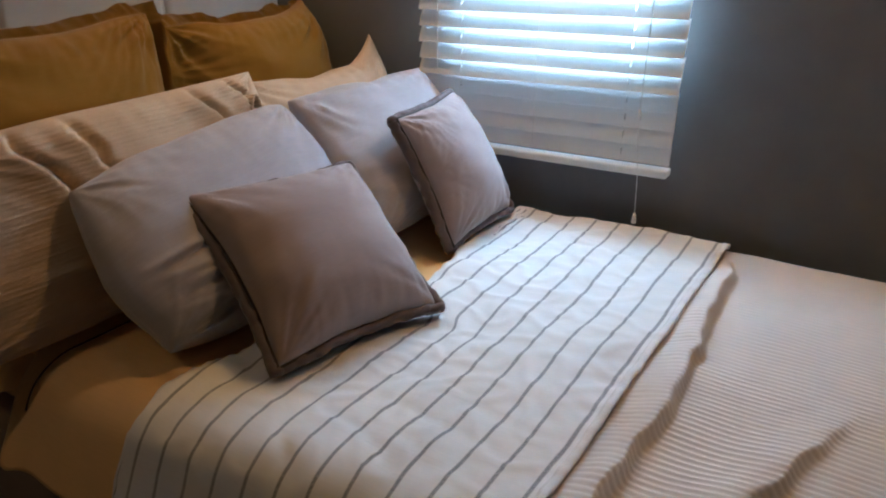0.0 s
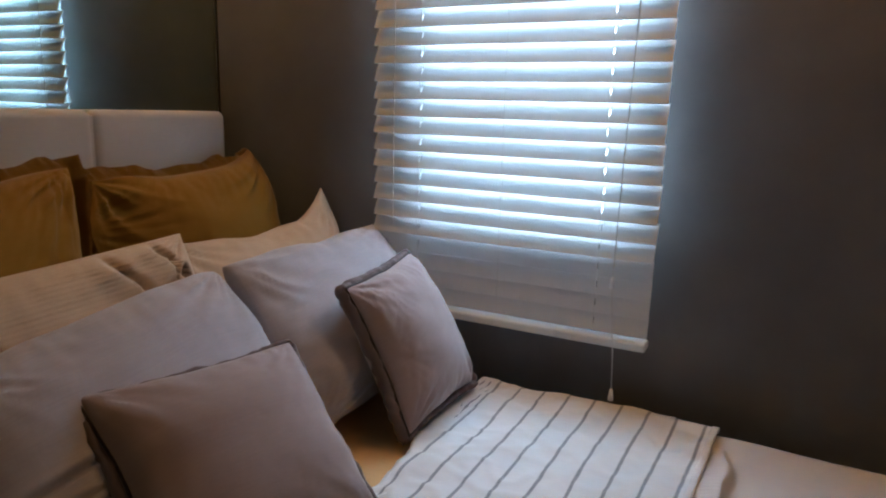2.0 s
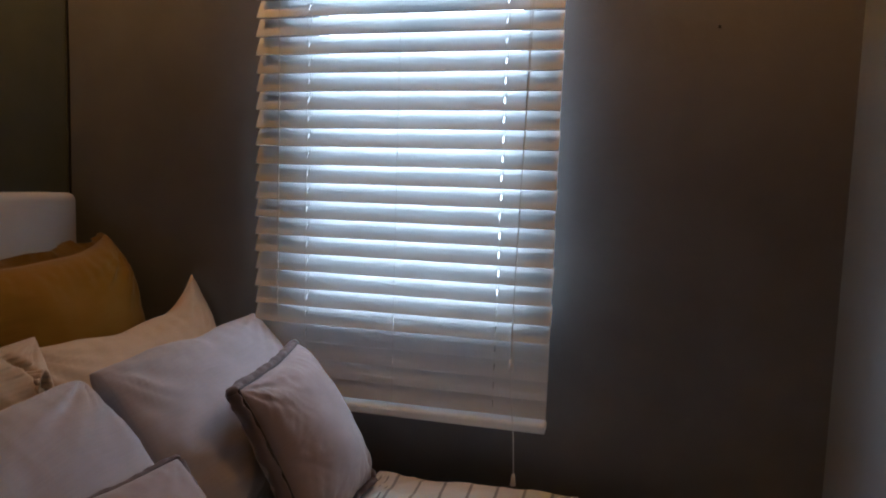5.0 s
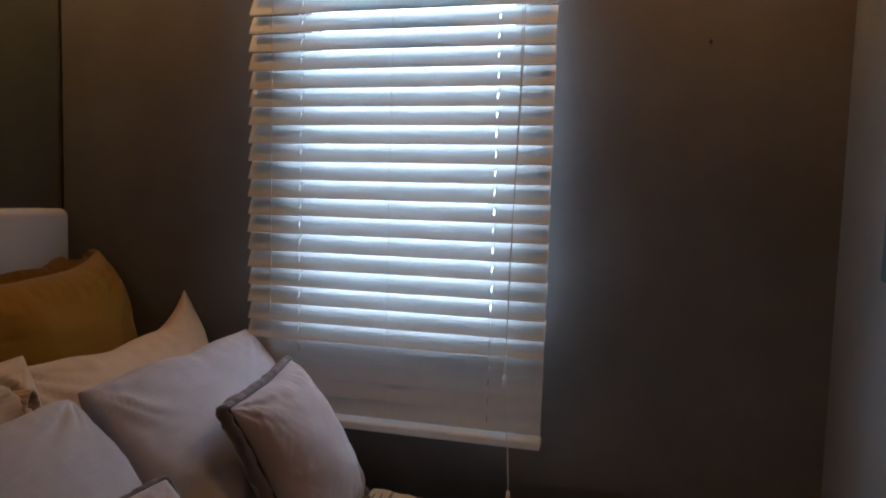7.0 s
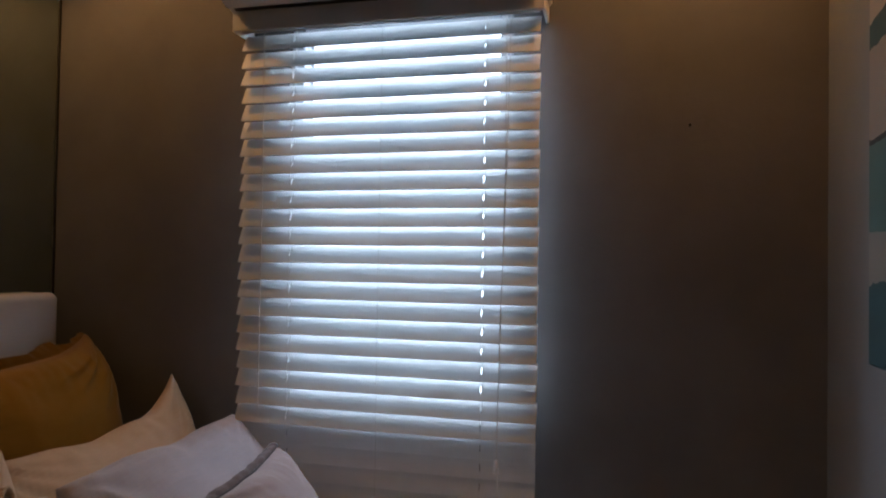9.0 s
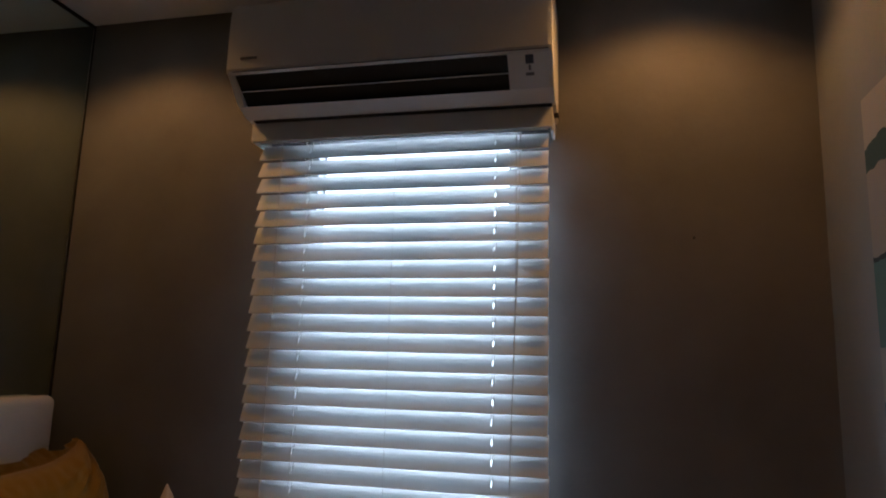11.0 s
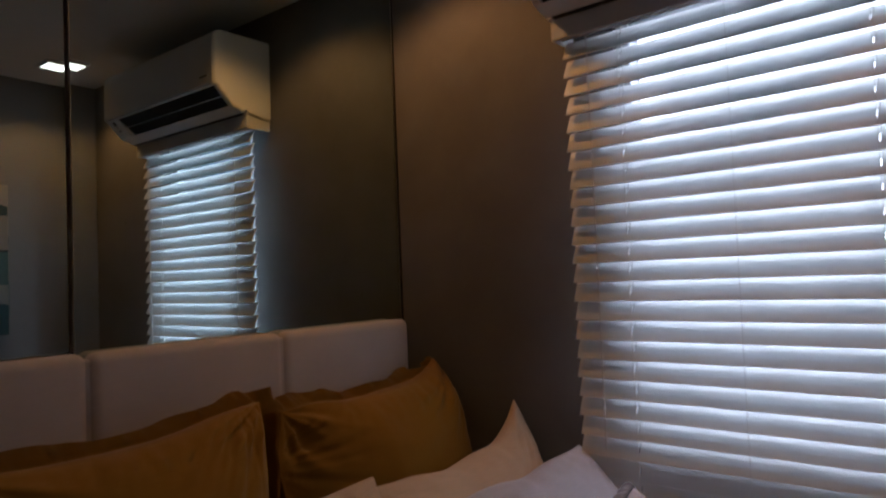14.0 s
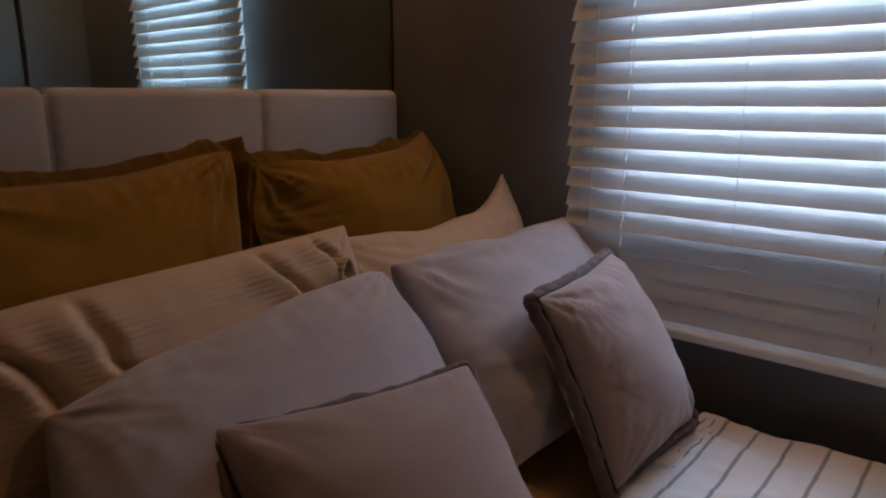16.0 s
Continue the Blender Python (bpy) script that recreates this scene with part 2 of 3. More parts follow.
def sheet(f, us, vs, thick=0.0):
    """A cloth surface f(u, v) with UVs (u, v) in metres, and an underside when it has thickness."""
    bm = bmesh.new()
    lay = bm.loops.layers.uv.verify()
    grid = [[bm.verts.new(f(u, v)) for v in vs] for u in us]
    tex = {grid[i][j]: (us[i], vs[j]) for i in range(len(us)) for j in range(len(vs))}
    for i in range(len(us) - 1):
        for j in range(len(vs) - 1):
            bm.faces.new((grid[i][j], grid[i + 1][j], grid[i + 1][j + 1], grid[i][j + 1]))
    bm.normal_update()
    if thick:
        low = [[bm.verts.new(v.co - v.normal * thick) for v in row] for row in grid]
        for i in range(len(us)):
            for j in range(len(vs)):
                tex[low[i][j]] = tex[grid[i][j]]
        for i in range(len(us) - 1):
            for j in range(len(vs) - 1):
                bm.faces.new((low[i][j], low[i][j + 1], low[i + 1][j + 1], low[i + 1][j]))
        nu, nv = len(us) - 1, len(vs) - 1
        rim = [(i, 0) for i in range(nu)] + [(nu, j) for j in range(nv)] + [(i, nv) for i in range(nu, 0, -1)] + [(0, j) for j in range(nv, 0, -1)]
        for (a, b), (c, d) in zip(rim, rim[1:] + rim[:1]):
            bm.faces.new((grid[a][b], low[a][b], low[c][d], grid[c][d]))
    for face in bm.faces:
        for lp in face.loops:
            lp[lay].uv = tex[lp.vert]
    bmesh.ops.recalc_face_normals(bm, faces=bm.faces[:])
    return bm


def steps(a, b, k):
    return [a + (b - a) * i / k for i in range(k + 1)]


def soft_noise(x, y, z=0.0):
    return noise.noise(Vector((x, y, z)))


# ---- setting ----
T = 0.15
bm = bmesh.new()
for a in (box(-T, WIN_X0, 0, T, 0, ROOM_H), box(WIN_X1, ROOM_X + T, 0, T, 0, ROOM_H),
          box(WIN_X0, WIN_X1, 0, T, 0, WIN_Z0), box(WIN_X0, WIN_X1, 0, T, WIN_Z1, ROOM_H)):
    me = bpy.data.meshes.new("piece")
    a.to_mesh(me)
    a.free()
    bm.from_mesh(me)
    bpy.data.meshes.remove(me)
tagged(link("wall_north", bm, M_WALL), "grey-taupe painted wall with a window opening", "wall", kind="structure")
tagged(link("wall_west", box(-T - 0.012, -0.012, ROOM_Y, 0, 0, ROOM_H), M_WALL), "taupe painted wall behind the mirror panels", "wall", kind="structure")
tagged(link("wall_east", box(ROOM_X, ROOM_X + T, ROOM_Y, 0, 0, ROOM_H), M_SIDE), "plain grey painted wall with a canvas on it", "wall", kind="structure")
tagged(link("wall_south", box(-T - 0.012, ROOM_X + T, ROOM_Y - T, ROOM_Y, 0, ROOM_H), M_WALL), "plain taupe painted wall closing the bedroom", "wall", kind="structure")
tagged(link("floor", box(-T, ROOM_X + T, ROOM_Y - T, T, -0.1, 0), M_FLOOR), "dark wooden floor", "floor", kind="structure")
tagged(link("ceiling", box(-T - 0.012, ROOM_X + T, ROOM_Y - T, T, ROOM_H, ROOM_H + 0.1), M_CEIL), "flat white painted ceiling", "ceiling", kind="structure")

# window: frame, two sashes' worth of glass
win = tagged(new("window_1"), "aluminium-framed window behind the closed blind", "window", kind="structure")
win.location = (0, 0, 0)
fw = 0.035
for x0, x1, z0, z1 in ((WIN_X0, WIN_X0 + fw, WIN_Z0, WIN_Z1), (WIN_X1 - fw, WIN_X1, WIN_Z0, WIN_Z1),
                       (WIN_X0 + fw, WIN_X1 - fw, WIN_Z0, WIN_Z0 + fw), (WIN_X0 + fw, WIN_X1 - fw, WIN_Z1 - fw, WIN_Z1)):
    part("window_frame", box(x0, x1, 0.014, 0.054, z0, z1, 0.003, 1), M_ALU, win)
ob = part("pane", box(WIN_X0 + fw, WIN_X1 - fw, 0.032, 0.036, WIN_Z0 + fw, WIN_Z1 - fw), M_GLASS, win)
ob.visible_shadow = False

# mirror panels on the headboard wall
for y0, y1, z0, swing in ((-0.945, 0.0, 0.35, 0.65), (-0.95, 0.0, 1.276, 1.45), (-0.78, 0.0, 0.35, 0.0)):
    hinge = {-0.945: -0.006, -0.95: -0.9525, -0.78: -1.912}[y0]
    ob = new("wall_mirror")
    part("glass", box(-0.008, 0.0, y0 + 0.002, y1 - 0.002, z0, ROOM_H - 0.014, 0.0012, 1), M_MIRROR, ob)
    for ye in (y0, y1 - 0.0018):
        part("edge_strip", box(-0.008, 0.0008, ye, ye + 0.0018, z0, ROOM_H - 0.014), M_EDGE, ob, "thin metal edge strip")
    ob = tagged(ob, "tall tinted mirror panel above the padded headboard" if swing < 1 else "tinted mirror panel standing slightly ajar above the headboard",
                "mirror", "mirror panels on the wall")
    ob.matrix_world = pose(0.0075 if swing > 1 else 0, hinge, 0, 0, 0.12 if 0 < swing < 1 else 0, swing)
tagged(link("trim_corner", box(-0.010, 0.006, -0.0055, 0.0, 0.35, ROOM_H - 0.002), M_BLACK), "dark joint strip at the mirror's edge", "trim", kind="structure")
tagged(link("trim_top", box(-0.010, 0.003, ROOM_Y, -0.006, ROOM_H - 0.0115, ROOM_H), M_BLACK), "dark joint strip along the top of the mirror", "trim", kind="structure")


def downlight(lx, ly):
    th = new("downlight")
    th.location = (lx, ly, ROOM_H)
    h, w = 0.058, 0.010
    for x0, x1, y0, y1 in ((-h, h, -h, -h + w), (-h, h, h - w, h), (-h, -h + w, -h + w, h - w), (h - w, h, -h + w, h - w)):
        part("frame", box(x0, x1, y0, y1, -0.016, 0.0, 0.002, 1), M_ACW, th)
    part("diffuser", box(-h + w, h - w, -h + w, h - w, -0.012, -0.004), M_LAMP, th, "glowing warm-white square diffuser")
    return tagged(th, "small square ceiling downlight, lit warm white", "downlight", "ceiling downlights")


for lx, ly, watts in LAMPS:
    downlight(lx, ly)


# small silver clips, put in for the glints along the mirror's edges
for cy, cz, ch in ((-0.0075, 1.69, 0.05), (-0.0075, 1.43, 0.06), (-0.952, 1.50, 0.035)):
    tagged(link("glint_clip", box(0.0006, 0.0030 if cy > -0.5 else 0.0105, cy - 0.0022, cy + 0.0022, cz - ch / 2, cz + ch / 2, 0.0008, 1), M_ALU),
           "tiny silver clip added for a glint on the edge of the mirror", "mirror clip", "mirror clips")


# ---- blind ----
def venetian_blind():
    x0, x1, yc = 0.638, 1.388, -0.070
    th = new("venetian_blind")
    th.location = (0.5 * (x0 + x1), yc, 0.765)
    o = Vector(th.location)

    def put(name, bm, mat, label="", smooth=False, under=None):
        bmesh.ops.translate(bm, verts=bm.verts[:], vec=-o)
        return part(name, bm, mat, under or th, label, smooth)

    put("headrail", box(x0 + 0.005, x1 - 0.005, -0.085, -0.03, 1.965, 2.005, 0.002, 1), M_SLAT)
    board = put("valance", box(x0 - 0.018, x1 + 0.012, -0.102, -0.094, 1.945, 2.012, 0.002, 1), M_SLAT, "flat white valance board")
    for xs in (x0 - 0.018, x1 + 0.005):
        put("valance_return", box(xs, xs + 0.007, -0.094, -0.002, 1.945, 2.012, 0.002, 1), M_SLAT)
    put("valance_clip", box(x1 + 0.0125, x1 + 0.024, -0.07, -0.052, 1.984, 1.992, 0.001, 1), M_BLACK, "small dark clip", under=board)
    ladders = (0.777, 1.011, 1.261)
    holes = (0.777, 1.261)
    # one slat, flat and 50 mm wide, with two cord slots
    w, th2, hole_w, hole_d = 0.025, 0.0015, 0.0014, 0.0080
    xs = [x0]
    for h in holes:
        xs += [h - hole_w, h + hole_w]
    xs.append(x1)
    ws = [-w, -0.65 * w, -hole_d, hole_d, 0.65 * w, w]

    def slat_mesh():
        bm = bmesh.new()
        crown = lambda s: 0.0016 * (1 - (s / w) ** 2)
        top = [[bm.verts.new((x - o.x, s, th2 + crown(s))) for s in ws] for x in xs]
        bot = [[bm.verts.new((x - o.x, s, -th2 + crown(s))) for s in ws] for x in xs]
        gap = lambda i, j: i in (1, 3) and j == 2
        for i in range(len(xs) - 1):
            for j in range(len(ws) - 1):
                if gap(i, j):
                    q = [(i, j), (i + 1, j), (i + 1, j + 1), (i, j + 1)]
                    for (a, b), (c, d) in zip(q, q[1:] + q[:1]):
                        bm.faces.new((top[a][b], bot[a][b], bot[c][d], top[c][d]))
                else:
                    bm.faces.new((top[i][j], top[i + 1][j], top[i + 1][j + 1], top[i][j + 1]))
                    bm.faces.new((bot[i][j], bot[i][j + 1], bot[i + 1][j + 1], bot[i + 1][j]))
        nu, nv = len(xs) - 1, len(ws) - 1
        rim = [(i, 0) for i in range(nu)] + [(nu, j) for j in range(nv)] + [(i, nv) for i in range(nu, 0, -1)] + [(0, j) for j in range(nv, 0, -1)]
        for (a, b), (c, d) in zip(rim, rim[1:] + rim[:1]):
            bm.faces.new((top[a][b], bot[a][b], bot[c][d], top[c][d]))
        bmesh.ops.recalc_face_normals(bm, faces=bm.faces[:])
        me = bpy.data.meshes.new("slat")
        bm.to_mesh(me)
        bm.free()
        me.materials.append(M_SLAT)
        return me

    me = slat_mesh()
    rnd = random.Random(4)
    z = 1.9672
    while z > 0.790:
        tilt = SLAT_TILT + rnd.uniform(-1.2, 1.2)
        if z < 0.97:
            tilt = SLAT_TILT + 17 + rnd.uniform(-0.5, 0.5)
        tilt -= 5.0 * min(1.0, max(0.0, (z - 1.66) / 0.15))
        s = new("slat", me)
        s.parent = th
        s.matrix_basis = pose(rnd.uniform(-0.0015, 0.0015), rnd.uniform(-0.001, 0.001), z - o.z, tilt, rnd.uniform(-0.08, 0.08), 0)
        z -= 0.04426
    rail = put("bottom_rail", box(x0, x1, yc - 0.025, yc + 0.025, 0.762, 0.783, 0.005, 2), M_SLAT, "thick white bottom rail")
    for x in ladders:
        for yy in (yc - 0.0116, yc + 0.0116):
            put("ladder_cord", tube([(x, yy, 1.97), (x, yy, 1.4), (x, yy, 0.790)], 0.0006, 5), M_CORD)
    for x in holes:
        put("lift_cord", tube([(x + 0.004, yc, 1.97), (x + 0.004, yc, 0.790)], 0.0009, 5), M_CORD)
        put("rail_button", box(x - 0.006, x + 0.006, yc - 0.005, yc + 0.005, 0.757, 0.765, 0.002, 1), M_CORD, under=rail)
    put("tilt_cord", tube([(0.708, -0.098, 1.95), (0.710, -0.098, 1.5), (0.709, -0.097, 0.99)], 0.0012, 6), M_CORD)
    put("pull_cord", tube([(1.314, -0.097, 1.95), (1.316, -0.098, 1.6), (1.308, -0.098, 1.2), (1.302, -0.096, 0.935)], 0.0012, 6), M_CORD)
    upper = put("pull_cord", tube([(1.324, -0.097, 1.95), (1.319, -0.099, 1.6), (1.307, -0.100, 1.2), (1.304, -0.096, 0.935)], 0.0012, 6), M_CORD)
    lower = put("pull_cord", tube([(1.303, -0.095, 0.915), (1.306, -0.094, 0.85), (1.316, -0.094, 0.75), (1.320, -0.094, 0.66)], 0.0013, 6), M_CORD)
    for x, z0, r in ((1.303, 0.905, 0.006), (1.320, 0.632, 0.007)):
        bm = bmesh.new()
        bmesh.ops.create_cone(bm, cap_ends=True, segments=14, radius1=r, radius2=r * 0.55, depth=0.028)
        bmesh.ops.bevel(bm, geom=[e for e in bm.edges if len(e.link_faces) == 2 and e.calc_face_angle() > 0.8], offset=0.0012, segments=2, affect="EDGES")
        bmesh.ops.translate(bm, verts=bm.verts[:], vec=(x, -0.096 if z0 > 0.8 else -0.094, z0 + 0.014))
        put("tassel", bm, M_ACW, "white plastic cord tassel", True, upper if z0 > 0.8 else lower)
    return tagged(th, "white slatted venetian blind with tilted slats, lowered over the window", "blind")


SLAT_TILT = 66
venetian_blind()


# ---- air conditioner ----
def air_conditioner():
    x0, x1 = 0.612, 1.407
    th = new("air_conditioner")
    th.location = (0.5 * (x0 + x1), -0.004, 1.98)
    o = Vector(th.location)

    def put(name, bm, mat, label="", smooth=False, under=None):
        bmesh.ops.translate(bm, verts=bm.verts[:], vec=-o)
        return part(name, bm, mat, under or th, label, smooth)

    def arc(cy, cz, r, a0, a1, k):
        return [(cy + r * math.cos(radians(a)), cz + r * math.sin(radians(a))) for a in steps(a0, a1, k)]
    outer = [(-0.004, 2.272)] + arc(-0.195, 2.232, 0.040, 90, 180, 6) + [(-0.237, 2.17), (-0.2365, 2.086), (-0.233, 2.078), (-0.225, 2.076)]
    mouth = [(-0.165, 2.088), (-0.120, 2.028)]
    lip = [(-0.168, 2.015), (-0.150, 2.008), (-0.128, 2.000), (-0.116, 1.998)]
    low = [(-0.114, 2.005), (-0.106, 2.005), (-0.104, 1.996), (-0.03, 1.982), (-0.004, 1.984)]
    bm = prism(outer + mouth + lip + low, x0 + 0.020, x1 - 0.100)
    put("casing", bm, M_ACW)
    full = outer + [(-0.210, 2.060), (-0.190, 2.038)] + lip + low
    put("end_panel", prism(full, x0 + 0.008, x0 + 0.020), M_ACW)
    panel = put("control_panel", prism(full, x1 - 0.100, x1 - 0.008), M_ACW)
    shrunk = lambda s: [(-0.11 + (y + 0.11) * s if y < -0.11 else y, 2.12 + (z - 2.12) * s) for y, z in full]
    put("end_cap", prism(shrunk(0.985), x0 + 0.003, x0 + 0.008), M_ACW)
    put("end_cap", prism(shrunk(0.955), x0, x0 + 0.003), M_ACW)
    put("end_cap", prism(shrunk(0.985), x1 - 0.008, x1 - 0.003), M_ACW)
    put("end_cap", prism(shrunk(0.955), x1 - 0.003, x1), M_ACW)
    # outlet: dark throat and two thin vanes
    put("outlet", prism([(-0.2240, 2.0752), (-0.170, 2.0855), (-0.125, 2.031), (-0.152, 2.0195)], x0 + 0.021, x1 - 0.101), M_BLACK, "dark open air outlet")
    for cy, cz in ((-0.192, 2.045),):
        put("vane", prism([(cy - 0.004, cz - 0.0008), (cy + 0.004, cz + 0.0004), (cy + 0.004, cz + 0.0010), (cy - 0.004, cz - 0.0002)], x0 + 0.018, x1 - 0.098), M_ACW)
    put("lip_joint", prism([(-0.1165, 1.9965), (-0.1035, 1.9945), (-0.1035, 2.006), (-0.1165, 2.006)], x0 + 0.020, x1 - 0.008), M_BLACK, "dark joint under the outlet lip")
    put("panel_joint", box(x0 + 0.020, x1 - 0.008, -0.2362, -0.2320, 2.0788, 2.0800), M_GREYBAR)
    # plain bars for the unreadable prints
    put("brand_bar", box(x0 + 0.040, x0 + 0.084, -0.2385, -0.2360, 2.109, 2.115), M_GREYBAR)
    def on_slope(z0, z1, x_0, x_1, mat, name):
        y = lambda z: -0.225 + (2.076 - z) * 0.93
        put(name, prism([(y(z1) - 0.0012, z1 - 0.0012), (y(z0) - 0.0012, z0 - 0.0012), (y(z0) + 0.002, z0 + 0.002), (y(z1) + 0.002, z1 + 0.002)], x_0, x_1), mat, under=panel)
    on_slope(2.058, 2.073, x1 - 0.060, x1 - 0.042, M_BLUEBAR, "display")
    on_slope(2.047, 2.056, x1 - 0.054, x1 - 0.049, M_GREYBAR, "print_bar")
    on_slope(2.038, 2.043, x1 - 0.061, x1 - 0.042, M_GREYBAR, "print_bar")
    return tagged(th, "white wall-mounted split air conditioner with a dark outlet slot", "air conditioner")


air_conditioner()

# ---- canvas on the east wall ----
M_ART, n_, l_, b_ = nodes_of("abstract_painting")
co_ = n_.new("ShaderNodeTexCoord").outputs["UV"]
sp_ = n_.new("ShaderNodeSeparateXYZ")
l_.new(co_, sp_.inputs[0])
ad_ = n_.new("ShaderNodeMath")
ad_.operation, ad_.inputs[1].default_value = "MULTIPLY_ADD", 0.05
l_.new(noise_at(n_, l_, co_, 9.0, 5.0), ad_.inputs[0])
tl_ = n_.new("ShaderNodeMath")
tl_.operation, tl_.inputs[1].default_value = "MULTIPLY_ADD", 0.06
l_.new(sp_.outputs[0], tl_.inputs[0]), l_.new(sp_.outputs[1], tl_.inputs[2])
l_.new(tl_.outputs[0], ad_.inputs[2])
mr_ = n_.new("ShaderNodeMapRange")
mr_.inputs["From Min"].default_value, mr_.inputs["From Max"].default_value = 1.20, 1.90
l_.new(ad_.outputs[0], mr_.inputs["Value"])
rp_ = n_.new("ShaderNodeValToRGB")
rp_.color_ramp.interpolation = "CONSTANT"
bands = [(p_, shade(c_, 0.48)) for p_, c_ in [(0.0, (0.05, 0.15, 0.18)), (0.214, (0.45, 0.46, 0.43)), (0.343, (0.13, 0.27, 0.26)),
         (0.54, (0.03, 0.05, 0.06)), (0.555, (0.50, 0.45, 0.40)), (0.77, (0.04, 0.11, 0.11)), (0.84, (0.58, 0.52, 0.46))]]
while len(rp_.color_ramp.elements) < len(bands):
    rp_.color_ramp.elements.new(0.5)
for e_, (p_, c_) in zip(rp_.color_ramp.elements, bands):
    e_.position, e_.color = p_, (*c_, 1)
l_.new(mr_.outputs[0], rp_.inputs["Fac"])
l_.new(rp_.outputs["Color"], b_.inputs["Base Color"])
b_.inputs["Roughness"].default_value = 0.8
bump(n_, l_, b_, noise_at(n_, l_, co_, 90.0), 0.0008, 0.6)
art = new("canvas_painting")
part("canvas", box(ROOM_X - 0.034, ROOM_X - 0.022, -0.945, -0.335, 1.215, 1.880, 0.003, 1), M_ART, art)
for y0_, y1_, z0_, z1_ in ((-0.941, -0.911, 1.219, 1.876), (-0.369, -0.339, 1.219, 1.876), (-0.911, -0.369, 1.219, 1.249), (-0.911, -0.369, 1.846, 1.876)):
    part("stretcher_bar", box(ROOM_X - 0.022, ROOM_X - 0.002, y0_, y1_, z0_, z1_, 0.001, 1), M_FLOOR, art)
tagged(art,
       "abstract canvas with teal, white and beige bands on the wall", "painting")

# ---- bed ----
BED_X0, BED_X1, BED_Y0, BED_Y1, BED_Z = 0.07, 1.975, -1.295, -0.065, 0.600
bed = new("bed")
bed.location = (1.0, -0.68, 0)
o_ = Vector(bed.location)


def in_bed(name, bm, mat, label="", smooth=False):
    bmesh.ops.translate(bm, verts=bm.verts[:], vec=-o_)
    return part(name, bm, mat, bed, label, smooth)


in_bed("base", box(BED_X0 + 0.01, BED_X1 - 0.01, BED_Y0 - 0.012, BED_Y1, 0.0, 0.36, 0.015, 3), M_BASE, "brown upholstered bed base")


def rounded(d, r):
    """Drop of a rounded edge at distance d from it."""
    if d >= r:
        return 0.0
    return r - math.sqrt(max(0.0, r * r - (r - d) ** 2))


def mattress_top(x, y):
    d = min(x - BED_X0, BED_X1 - x, y - BED_Y0, BED_Y1 - y)
    return BED_Z - rounded(max(0.0, d), 0.05) + 0.004 * soft_noise(x * 4, y * 4, 2.0)


def sheet_at(u, v):
    """Fitted sheet: over the top, round the edge and down the open side."""
    x = u
    z = mattress_top(x, max(v, -1.19)) + 0.005 * soft_noise(x * 9 + 3 * v, v * 5, 7.0)
    z += 0.006 / (1.0 + math.exp(min(60.0, max(-60.0, (0.607 - x) / 0.004)))) * min(1.0, max(0.0, (1.15 - x) / 0.2))
    drop = max(0.0, -1.215 - v)
    if drop == 0:
        return (x, v, z)
    lift = 1.0 - 0.45 / (1.0 + math.exp((x - 0.555) / 0.018))
    drop *= lift
    r, top = 0.11, radians(66)
    a = min(drop / r, top)
    rest = max(0.0, drop - r * top)
    y = -1.215 - r * math.sin(a) - rest * math.cos(top)
    z -= r * (1 - math.cos(a)) + rest * math.sin(top)
    y -= 0.010 * soft_noise(x * 6, drop * 5, 4.0) * min(1.0, drop / 0.08) + 0.03 * math.exp(-((x - 0.58) / 0.035) ** 2) * (drop / 0.24) ** 2
    # deep tuck where the cloth is pulled in below the pillows
    y += 0.075 * math.exp(-((x - 0.522) / 0.020) ** 2) * min(1.0, max(0.0, (drop - 0.045) / 0.04))
    z += 0.006 * soft_noise(x * 11 + drop * 9, drop * 6, 3.0)
    return (x, y, z)


in_bed("mattress", box(BED_X0, BED_X1, BED_Y0 + 0.075, BED_Y1, 0.36, BED_Z - 0.02, 0.045, 5), M_SHEET, smooth=True)
in_bed("fitted_sheet", sheet(sheet_at, steps(BED_X0, 0.42, 20) + steps(0.428, 0.64, 40) + steps(0.65, BED_X1, 90), steps(-1.46, -1.19, 34) + steps(-1.175, BED_Y1 - 0.06, 50) + steps(BED_Y1 - 0.055, BED_Y1, 8), 0.003),
       M_SHEET, "tan cotton sheet with soft creases", True)
# the fold's shade, put in as a thin dark tube lying on the sheet
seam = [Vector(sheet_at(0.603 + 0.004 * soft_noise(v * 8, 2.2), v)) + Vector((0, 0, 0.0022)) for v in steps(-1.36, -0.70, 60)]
in_bed("sheet_fold_shade", tube(seam, 0.0017, 5), M_PIPE, "thin dark tube laid as the shade of the fold across the sheet", True)
tagged(bed, "low double bed with a tan sheet, pushed into the corner", "bed")

# padded headboard of upright panels
headboard = new("headboard")
headboard.location = (0.03, -0.70, 0.25)
o_h = Vector(headboard.location)
for y0, y1 in ((-0.480, -0.030), (-0.936, -0.484), (-1.372, -0.940)):
    bm = box(0.006, 0.058, y0, y1, 0.30, 1.275, 0.022, 6)
    bmesh.ops.translate(bm, verts=bm.verts[:], vec=-o_h)
    part("panel", bm, M_HEAD, headboard, smooth=True)
bm = box(0.004, 0.046, -1.376, -0.028, 0.26, 1.262, 0.006, 2)
bmesh.ops.translate(bm, verts=bm.verts[:], vec=-o_h)
part("backing", bm, M_HEAD, headboard)
tagged(headboard, "pale grey upholstered headboard of three padded panels", "headboard")


